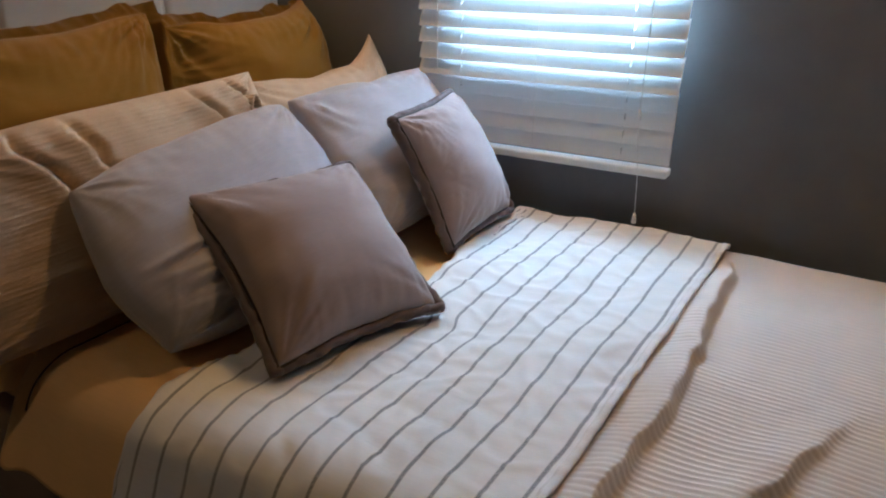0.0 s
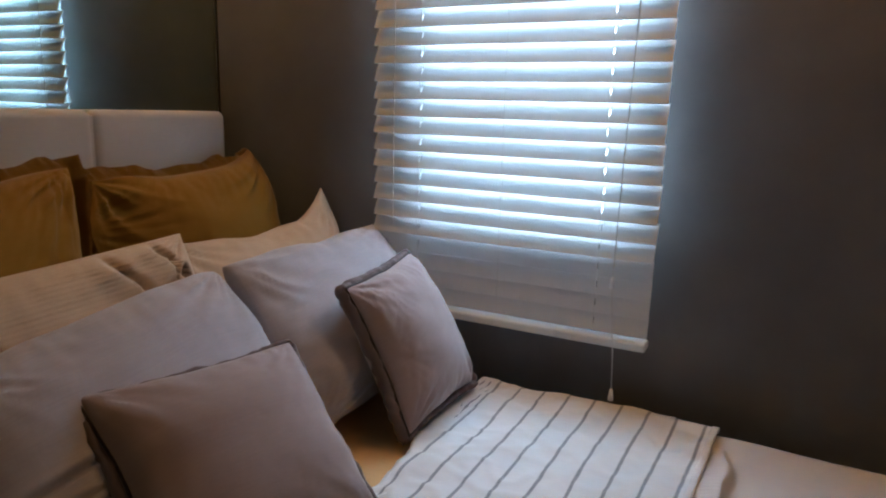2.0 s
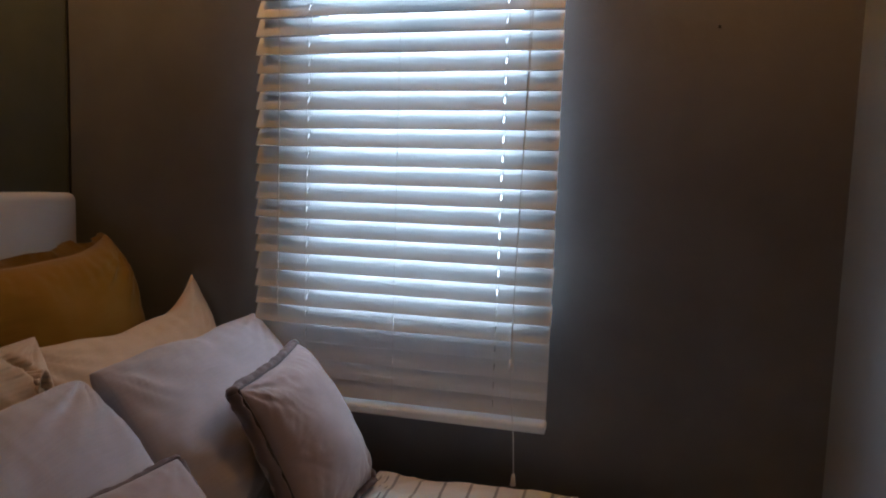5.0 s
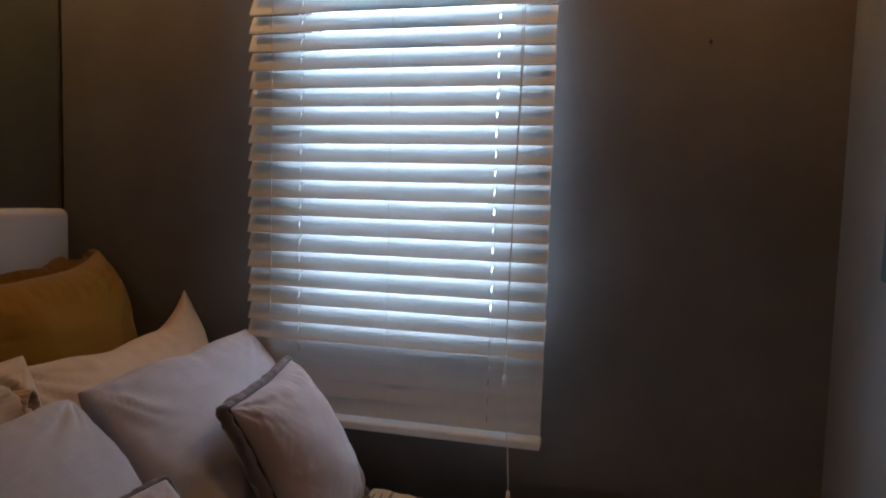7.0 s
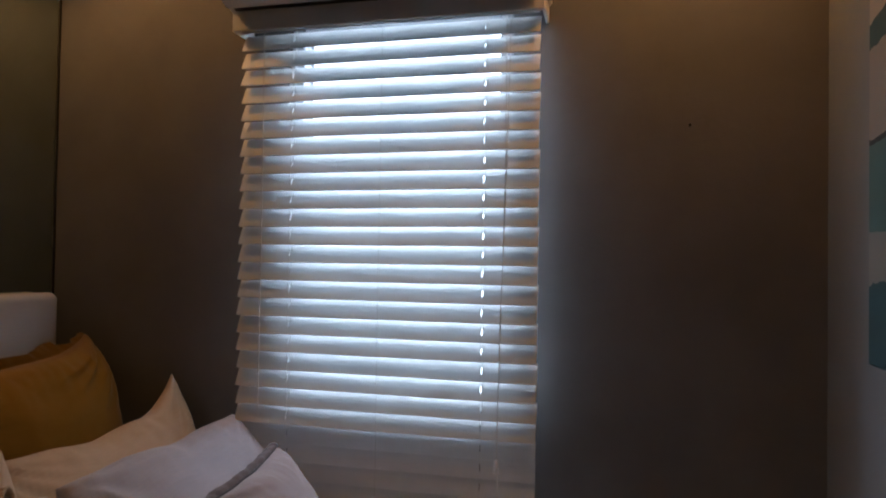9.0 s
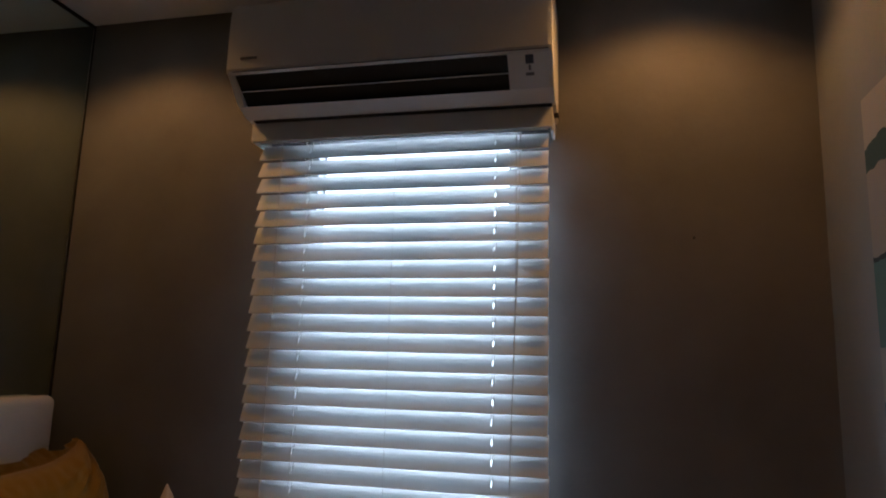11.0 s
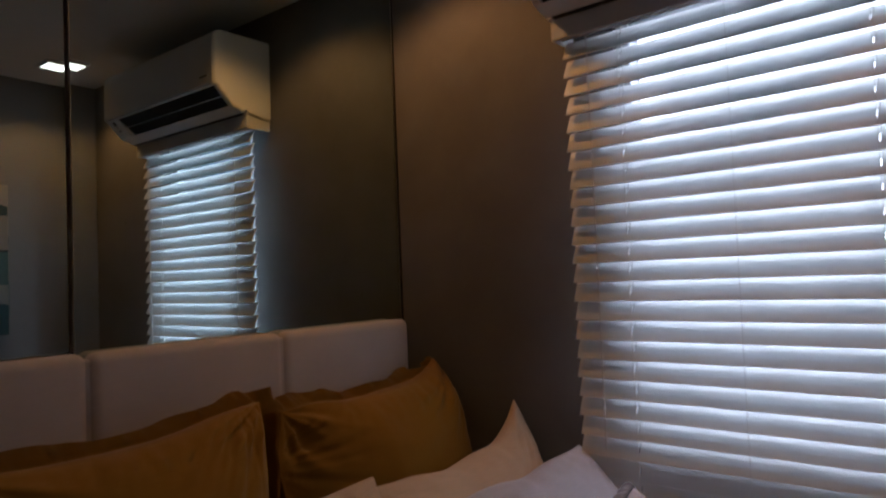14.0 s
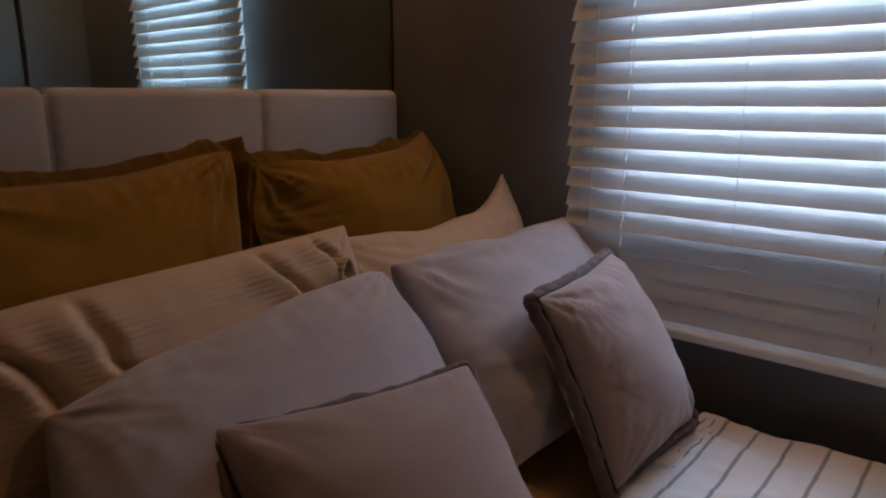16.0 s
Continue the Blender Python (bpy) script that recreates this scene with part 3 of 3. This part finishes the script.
# ---- ribbed coverlet over the foot of the bed ----
def coverlet_at(u, v):
    """u along the bed, v across it; ribs run along the bed, two loose folds run across."""
    x, y = u, v
    z = BED_Z + 0.009
    drop = 0.0
    if v < BED_Y0 + 0.03:
        drop = BED_Y0 + 0.03 - v
        y = BED_Y0 - 0.022 + 0.05 * math.exp(-drop / 0.03) + 0.01 * soft_noise(u * 5, 3.0)
        z -= max(0.0, drop - 0.02)
    far = max(0.0, v - (BED_Y1 - 0.05))
    z -= rounded(0.05 - far, 0.05) if far > 0 else 0.0
    w1 = 1.600 - 0.10 * (v + 0.6) ** 2 + 0.012 * soft_noise(v * 6, 1.5) + 0.012 * soft_noise(v * 17, 4.5)
    w2 = 1.735 + 0.39 * (v + 1.012) + 0.012 * soft_noise(v * 5, 8.5) + 0.010 * soft_noise(v * 19, 2.5)
    d1, d2 = u - w1, u - w2
    fold = lambda d, h, a, b: h * math.exp(-((d / (a if d < 0 else b)) ** 2))
    f1 = fold(d1, 0.026, 0.048, 0.008) * min(1.0, max(0.0, (-0.16 - v) / 0.15))
    f2 = fold(d2, 0.020, 0.065, 0.010) * min(1.0, max(0.0, (-0.70 - v) / 0.20))
    rib_h = 0.0031 * min(1.0, 0.12 + max(0.0, -0.25 - v) * 1.7)
    phase = (v + 0.006 * soft_noise(u * 7, v * 7, 1.0) + 0.06 * (u - 1.6)) / 0.0135
    rib = rib_h * abs(math.sin(math.pi * phase))
    f3 = 0.010 * max(0.0, soft_noise(u * 14 + v * 5, v * 9 - u * 3, 8.0)) * math.exp(-((u - 1.555) / 0.04) ** 2) * min(1.0, max(0.0, (-0.55 - v) / 0.2))
    z += f1 + f2 + f3 + rib + 0.006 * soft_noise(u * 6, v * 4, 3.0)
    return (x, y, z)


bm = sheet(coverlet_at, steps(1.46, 1.992, 150), steps(BED_Y0 - 0.22, BED_Y1, 470), 0.006)
spread = new("coverlet")
part("quilt", bm, M_COVER, spread, smooth=True)


def binding_at(u, v):
    x, y, z = coverlet_at(u, v)
    return (x, y, z + 0.003)


part("binding", sheet(binding_at, steps(1.455, 1.470, 3), steps(BED_Y0 - 0.22, BED_Y1, 200), 0.012), M_COVER, spread, "narrow stitched edge binding", True)
tagged(spread, "cream finely ribbed coverlet with rumpled folds on the bed", "coverlet")


# ---- striped throw ----
def throw_at(u, v):
    """u across the stripes, v along them; hangs over the open side."""
    x, y = u - 0.114 * (u - 1.19) * min(1.2, max(0.0, (-0.1 - v) / 0.95)), v
    z = BED_Z + 0.026
    drop = max(0.0, -1.205 - v)
    if drop > 0:
        r, top = 0.115, radians(64)
        a = min(drop / r, top)
        rest = max(0.0, drop - r * top)
        y = -1.205 - r * math.sin(a) - rest * math.cos(top)
        z -= r * (1 - math.cos(a)) + rest * math.sin(top)
        y -= 0.012 * soft_noise(u * 8, drop * 3) * min(1.0, drop / 0.1)
    far = max(0.0, v - (BED_Y1 - 0.055))
    if far > 0:
        z -= rounded(0.055 - min(far, 0.055), 0.055) * 0.8
    # crease that starts below the cushion's corner
    along, off = (u - 1.10) * 0.62 - (v + 0.72) * 0.78, (u - 1.10) * 0.78 + (v + 0.72) * 0.62
    z += 0.012 * math.exp(-(off / 0.035) ** 2) * math.exp(-((along - 0.03) / 0.10) ** 2)
    z += 0.010 * soft_noise(u * 6 + 0.5, v * 4.5, 5.0) + 0.0035 * soft_noise(u * 17, v * 11, 9.0)
    z -= 0.0040 * max(0.0, 0.25 - abs(soft_noise(u * 5 + v * 3, v * 7 - u * 2, 12.0))) / 0.25
    z += 0.0035 * max(0.0, 0.2 - abs(soft_noise(u * 11 - v * 6, v * 12 + u * 5, 21.0))) / 0.2
    pinch = math.exp(-((u - 1.13) / 0.10) ** 2)
    x += 0.024 * pinch / (1.0 + math.exp((v + 0.80) / 0.012)) * math.exp(-max(0.0, -0.80 - v) / 0.16)
    x += 0.005 * soft_noise(u * 3, v * 3.5, 6.0) + 0.001 * soft_noise(u * 9, v * 14, 2.0)
    # its pillow-side edge is turned under, on a slanting line
    hem = 0.985 + 0.045 * math.exp(-((v + 0.60) / 0.16) ** 2) - 0.115 * min(1.0, max(0.0, (-0.78 - v) / 0.45)) + 0.012 * soft_noise(v * 9, 0.5)
    if x < hem:
        z -= min(0.012, (hem - x) * 0.6)
        x = hem + (hem - x) * 0.25
    elif x < hem + 0.06:
        z += 0.009 * (1 - (x - hem) / 0.06) * (0.4 + soft_noise(v * 11, 4.0))
    return (x, y, z)


bm = sheet(throw_at, steps(0.80, 1.562, 96), steps(-1.58, BED_Y1 - 0.012, 190), 0.007)
throw = new("striped_throw")
part("cloth", bm, M_THROW, throw, smooth=True)


def hem_at(u, v):
    x, y, z = throw_at(u, v)
    return (x, y, z + 0.0035)


part("hem", sheet(hem_at, steps(1.549, 1.5635, 3), steps(-1.58, BED_Y1 - 0.012, 190), 0.0105), M_HEM, throw, "narrow stitched white hem", True)
tagged(throw, "off-white throw with narrow dark stripes, spread across the bed", "throw")


# ---- pillows ----
def pillow(name, tl, tr, br, bl, thick, mat, label, group, pinch=0.05, edge=0.003, front=0.55, wrinkle=0.006,
           seed=0.0, lean=0.15, piping=None, flange=0.0, flange_mat=None, ear=None, ribs=0.0, res=44, full=0.5, soften=0.0, slump=0.0, folds=(), sides=None, lines=0.3, taper=0.0, gathers=(), dents=(), curl=0.0, wavy=0.012):
    """A stuffed pillow from its four seam corners. edge: half the width of its side band; piping: material of the cord
    along the seams; flange: width of a flat border; ear: how far the top far corner is drawn out; ribs: height of cross ribs."""
    tl, tr, br, bl = [Vector(c) for c in (tl, tr, br, bl)]
    o = (bl + br) / 2
    nrm = ((bl - tl).cross(tr - tl)).normalized()
    if nrm.x < 0:
        nrm = -nrm
    wide, high = ((tr - tl).length + (br - bl).length) / 2, ((bl - tl).length + (br - tr).length) / 2

    def mid(u, v):
        a, b = u * (1 - (pinch if sides is None else sides) * (1 - v * v)), v * (1 - pinch * (1 - u * u))
        a, b = a * math.sqrt(1 - soften * v * v / 2), b * math.sqrt(1 - soften * u * u / 2)
        s, t = (a + 1) / 2, (b + 1) / 2
        p = (bl * (1 - s) + br * s) * (1 - t) + (tl * (1 - s) + tr * s) * t
        p = p + (tl - bl).normalized() * (wavy * soft_noise(u * 2.3 + seed, v * 1.7, seed)) + (tr - tl).normalized() * (wavy * soft_noise(u * 1.7, v * 2.6 + seed, seed + 4))
        if ear and u > 0 and v > 0:
            p = p + Vector(ear) * max(0.0, (u * v - 0.50) / 0.50) ** 1.7
        if slump:
            p = p - Vector((0, 0, slump)) * (0.5 + 0.5 * v) * math.sin(math.pi * (u + 1) / 2) ** 2
        return p

    def puff(u, v):
        return (max(0.0, 1 - abs(u) ** 2.4) * max(0.0, 1 - abs(v) ** 2.4)) ** full * (1 - lean * v) * (1 - taper * max(0.0, (-u - 0.15) / 0.85) ** 1.3)

    def crease(u, v, side):
        if abs(u) > 0.999 or abs(v) > 0.999:
            return 0.0
        r, d = max(abs(u), abs(v)), 0.0
        for cu, cv in ((-1, -1), (1, -1), (1, 1), (-1, 1)):
            du, dv = u - cu, v - cv
            dist = math.hypot(du, dv)
            ang = math.atan2(dv, du)
            d += math.exp(-(dist / 0.55) ** 2) * (0.55 - 2.2 * abs(soft_noise(ang * 4.0 + seed * 3.1, dist * 1.1, seed + side + cu * 2 + cv)))
        d *= 1.3
        d += 0.55 * soft_noise(u * 1.6 + seed, v * 3.4, seed * 2 + side) + 0.5 * r ** 4 * soft_noise(u * 7, v * 7, seed + side * 5)
        d += 1.1 * max(0.0, 0.22 - abs(soft_noise(u * 1.1 + seed, v * 3.2 + 0.5 * u, seed + 7 + side))) / 0.22 * max(0.0, min(1.0, (0.1 - v) / 0.5)) * lines
        d += 0.7 * math.exp(-(1 - abs(v)) / 0.16) * soft_noise(u * 13 + 0.8 * v, v * 1.5, seed + side)
        d += 0.6 * math.exp(-(1 - abs(u)) / 0.16) * soft_noise(v * 12, u * 1.5, seed + side + 3)
        pull = 0.0
        for cu, cv, reach, amount in gathers:
            dist, ang = math.hypot(u - cu, (v - cv) * 0.8), math.atan2(v - cv, u - cu)
            n = soft_noise(ang * 4.0 + seed, dist * 0.6, seed + cu)
            pull -= amount * math.exp(-(dist / reach) ** 2) * max(0.0, 0.24 - abs(n)) / 0.24
        return (wrinkle * d + pull) * min(1.0, (1 - r) * 6)

    ticks = [math.copysign(1 - (1 - abs(k)) ** 1.35, k) for k in steps(-1, 1, res)]

    def face(side):
        share = front if side > 0 else 1 - front

        def f(u, v):
            h = edge + thick * share * puff(u, v) + crease(u, v, side)
            if ribs and side > 0:
                h += ribs * abs(math.sin(math.pi * v * high / 0.018)) * (1 - max(abs(u), abs(v)) ** 10)
            if side > 0:
                for start, slope, depth in folds:
                    d = u - (start + slope * (1 - v) + 0.03 * soft_noise(v * 5, start * 9))
                    reach = max(0.0, min(1.0, (v + 0.55) / 0.6)) * (1 - abs(v) ** 8)
                    h += depth * reach * (math.exp(-(d / 0.10) ** 2) * (0.6 if d > 0 else 1.0) - 1.6 * math.exp(-((d - 0.05) / 0.028) ** 2))
                for level, slope, near, reach, depth in dents:
                    d = v - level - slope * u - 0.03 * soft_noise(u * 4, level * 7)
                    h -= depth * math.exp(-((u - near) / reach) ** 4) * (math.exp(-(d / 0.030) ** 2) - 0.5 * math.exp(-((d - 0.075) / 0.05) ** 2))
            return mid(u, v) + nrm * (side * h) - o
        return f
    bm = bmesh.new()
    lay = bm.loops.layers.uv.verify()
    grids, tex = [], {}
    for side in (1, -1):
        f = face(side)
        g = [[bm.verts.new(f(u, v)) for v in ticks] for u in ticks]
        for i, u in enumerate(ticks):
            for j, v in enumerate(ticks):
                tex[g[i][j]] = (u * wide / 2 + side, v * high / 2 + seed)
        grids.append(g)
        for i in range(res):
            for j in range(res):
                q = (g[i][j], g[i + 1][j], g[i + 1][j + 1], g[i][j + 1])
                bm.faces.new(q if side > 0 else q[::-1])
    rim = [(i, 0) for i in range(res)] + [(res, j) for j in range(res)] + [(i, res) for i in range(res, 0, -1)] + [(0, j) for j in range(res, 0, -1)]
    for (a, b), (c, d) in zip(rim, rim[1:] + rim[:1]):
        bm.faces.new((grids[0][a][b], grids[1][a][b], grids[1][c][d], grids[0][c][d]))
    for fc in bm.faces:
        for lp in fc.loops:
            lp[lay].uv = tex[lp.vert]
    bmesh.ops.recalc_face_normals(bm, faces=bm.faces[:])
    loops = [[(grids[k][a][b].co.copy()) for a, b in rim] for k in (0, 1)]
    if not (piping or flange):
        th = link(name, bm, mat, None, "", True, o)
        return tagged(th, label, "pillow", group)
    th = new(name)
    th.location = o
    part("cover", bm, mat, th, "", True)
    if piping:
        cen = sum(loops[0] + loops[1], Vector()) / (2 * len(loops[0]))
        roll = []
        for i, p in enumerate(loops[0]):
            p = (p + loops[1][i]) / 2
            q = p + (p - cen).normalized() * 0.006
            roll.append(q + Vector((soft_noise(i * 0.31, seed), soft_noise(i * 0.33, seed + 5), soft_noise(i * 0.29, seed + 9))) * 0.0035)
        bm = tube(roll, 0.0095, 10, True)
        for vx in bm.verts:
            vx.co += nrm * (vx.co - cen).dot(nrm) * (edge / 0.0095 - 0.35)
            vx.co += Vector((soft_noise(vx.co.x * 60, vx.co.y * 60, vx.co.z * 60), soft_noise(vx.co.y * 55, vx.co.z * 60, seed), soft_noise(vx.co.z * 50, vx.co.x * 60, seed))) * 0.0034
        hem_roll = part("rolled_edge", bm, M_ROLL, th, "darker rolled velvet edge", True)
        for k in (0, 1):
            pts = [loops[k][i] + nrm * (0.0020 if k == 0 else -0.0020) + (loops[k][i] - cen).normalized() * 0.0015 for i in range(len(rim))]
            part("piping", tube(pts, 0.0030, 6, True), piping, hem_roll, "thin dark piping along the seam", True)
    if flange:
        cen = sum(loops[0], Vector()) / len(loops[0])
        bm = bmesh.new()
        lay = bm.loops.layers.uv.verify()
        rows = []
        for q in range(5):
            row = []
            for i, p in enumerate(loops[0]):
                p = (p + loops[1][i]) / 2
                a, b = rim[i]
                uu, vv = ticks[a], ticks[b]
                way = ((tr - tl).normalized() * (uu if abs(uu) > 0.985 else 0) + (tl - bl).normalized() * (vv if abs(vv) > 0.985 else 0))
                wave = soft_noise(i * 0.13, seed + 2.0) + 0.6 * soft_noise(i * 0.37, seed + 4.0)
                long = flange * (1 + 0.55 * soft_noise(i * 0.10, seed))
                if ear and uu > 0.6 and vv > 0.6:
                    long *= 0.25 + 0.75 * max(0.0, 1 - uu * vv) / 0.64
                flop = nrm * (-0.85 * (q / 4) ** 1.4 * long * (1 if vv > 0.9 else 1.25)) + nrm * (flange * 0.95 * (q / 4) * wave)
                if curl and uu > 0.985:
                    flop = nrm * (curl * (q / 4) ** 0.8 * (1 + 0.15 * wave) * min(1.0, 0.25 + (1 - vv) * 6))
                row.append(bm.verts.new(p + way * (long * (q / 4) * (0.8 if vv > 0.9 else 0.45)) + flop))
            rows.append(row)
        k = len(rim)
        for q in range(4):
            for i in range(k):
                fc = bm.faces.new((rows[q][i], rows[q][(i + 1) % k], rows[q + 1][(i + 1) % k], rows[q + 1][i]))
                for lp in fc.loops:
                    lp[lay].uv = (lp.vert.co.y, lp.vert.co.z)
        bmesh.ops.solidify(bm, geom=bm.faces[:], thickness=0.004)
        part("flange", bm, flange_mat or mat, th, "floppy flat border", True)
    return tagged(th, label, "pillow", group)


G = "pillows piled at the head of the bed"
pillow("sham_pillow", (0.195, -1.24, 1.120), (0.210, -0.664, 1.148), (0.325, -0.745, 0.66), (0.30, -1.24, 0.66), 0.19, M_YEL,
       "mustard cotton sham pillow leaning on the headboard", G, seed=1.3, wavy=0.006, flange=0.034, curl=0.045, slump=0.022, pinch=0.0, sides=-0.01, wrinkle=0.018, front=0.6, full=0.40, res=88,
       gathers=((0.85, 1.25, 0.50, 0.020), (0.0, 1.2, 0.35, 0.010)))
pillow("sham_pillow", (0.165, -0.590, 1.115), (0.185, -0.030, 1.130), (0.285, -0.040, 0.66), (0.25, -0.60, 0.66), 0.19, M_YEL,
       "mustard cotton sham pillow tucked into the corner by the wall", G, seed=5.7, flange=0.034, pinch=0.0, sides=-0.03, ear=(-0.045, -0.002, 0.038), slump=0.015, wrinkle=0.017, front=0.64, full=0.38, res=88,
       taper=1.0, gathers=((-1.15, 0.5, 0.55, 0.013), (-0.3, 1.15, 0.35, 0.008)))
pillow("quilted_pillow", (0.47, -1.37, 0.978), (0.474, -0.60, 1.020), (0.60, -0.63, 0.64), (0.555, -1.43, 0.61), 0.18, M_CREAM,
       "large cream pillow in a ribbed quilted sham", G, seed=2.9, wavy=0.004, pinch=-0.01, wrinkle=0.012, ribs=0.0022, res=140, full=0.42,
       folds=((-0.62, 0.30, 0.022), (-0.34, 0.24, 0.016), (0.40, 0.32, 0.018), (0.70, 0.26, 0.020)))
pillow("cream_pillow", (0.44, -0.66, 0.985), (0.430, -0.020, 0.990), (0.66, -0.04, 0.64), (0.66, -0.66, 0.64), 0.17, M_CREAM,
       "cream cotton pillow with a pointed turned-up corner", G, seed=8.1, pinch=0.03, wrinkle=0.014, full=0.42, res=56, ear=(-0.03, 0.014, 0.073), slump=0.012, gathers=((1.0, 1.0, 0.5, 0.014), (0.4, 1.1, 0.3, 0.010)))
pillow("grey_pillow", (0.610, -1.20, 0.905), (0.578, -0.590, 0.968), (0.87, -0.64, 0.630), (0.848, -1.205, 0.630), 0.17, M_GREY,
       "lilac-grey linen pillow lying against the cream ones", G, seed=3.4, pinch=0.01, lines=0.3, wrinkle=0.012, soften=0.30, full=0.38, res=92,
       dents=((-0.40, 0.10, -0.1, 0.45, 0.014), (-0.60, -0.05, -0.45, 0.30, 0.012), (-0.76, 0.12, -0.1, 0.55, 0.016), (-0.12, 0.15, -0.6, 0.25, 0.008)))
pillow("grey_pillow", (0.588, -0.594, 0.96), (0.599, -0.045, 0.985), (0.86, -0.06, 0.635), (0.85, -0.60, 0.635), 0.165, M_GREY,
       "lilac-grey linen pillow beside the window", G, seed=6.6, pinch=0.055, wrinkle=0.014, soften=0.06, sides=-0.03, full=0.37, res=56)
pillow("scatter_cushion", (0.746, -1.042, 0.869), (0.828, -0.666, 0.853), (1.133, -0.797, 0.640), (1.028, -1.126, 0.645), 0.155, M_MAUVE,
       "mauve-taupe velvet scatter cushion with dark piped edges", G, seed=4.2, wavy=0.004, pinch=0.085, sides=0.085, edge=0.0075, piping=M_PIPE, wrinkle=0.008, front=0.6, lean=0.05, full=0.50, lines=0.0, res=64,
       gathers=((-1.0, -1.0, 0.4, 0.010), (1.0, 1.0, 0.35, 0.008)))
pillow("scatter_cushion", (0.836, -0.500, 0.924), (0.787, -0.156, 0.936), (0.995, -0.198, 0.645), (0.997, -0.508, 0.640), 0.14, M_MAUVE,
       "mauve-taupe velvet scatter cushion propped by the window wall", G, seed=7.7, wavy=0.004, pinch=0.06, sides=0.09, edge=0.0075, piping=M_PIPE, wrinkle=0.009, front=0.6, lean=0.05, full=0.50, lines=0.0, res=64,
       gathers=((-0.75, 1.0, 0.40, 0.007), (-1.0, 0.0, 0.35, 0.009), (-1.0, -1.0, 0.4, 0.010)))

# open end of the quilted sham, showing its ribbed inside
CUFF = Vector((0.518, -0.690, 0.936))


def cuff_at(u, v):
    a = u / 0.045
    way, up = Vector((0.90, 0.28, -0.18)).normalized(), Vector((0.10, 0.12, 0.98))
    side = way.cross(up).normalized()
    w = 1.0 + 0.30 * (v / 0.06) ** 2
    rib = 0.0022 * math.cos(a * 22) * (v / 0.06)
    return CUFF + up * ((0.043 * w + rib) * math.sin(a)) + side * ((0.018 * w + rib) * math.cos(a)) + way * (v - 0.012 * math.sin(a))


tagged(link("sham_opening", sheet(cuff_at, steps(0, 2 * math.pi * 0.045, 160), steps(0, 0.06, 10), 0.004), M_CREAM, smooth=True),
       "turned open end of a cream ribbed pillow sham", "pillow sham")

# small dark spot left on the wall
tagged(link("nail", box(1.715, 1.721, -0.0025, 0.0, 1.690, 1.697, 0.001, 1), M_BLACK), "small dark nail in the wall", "nail")
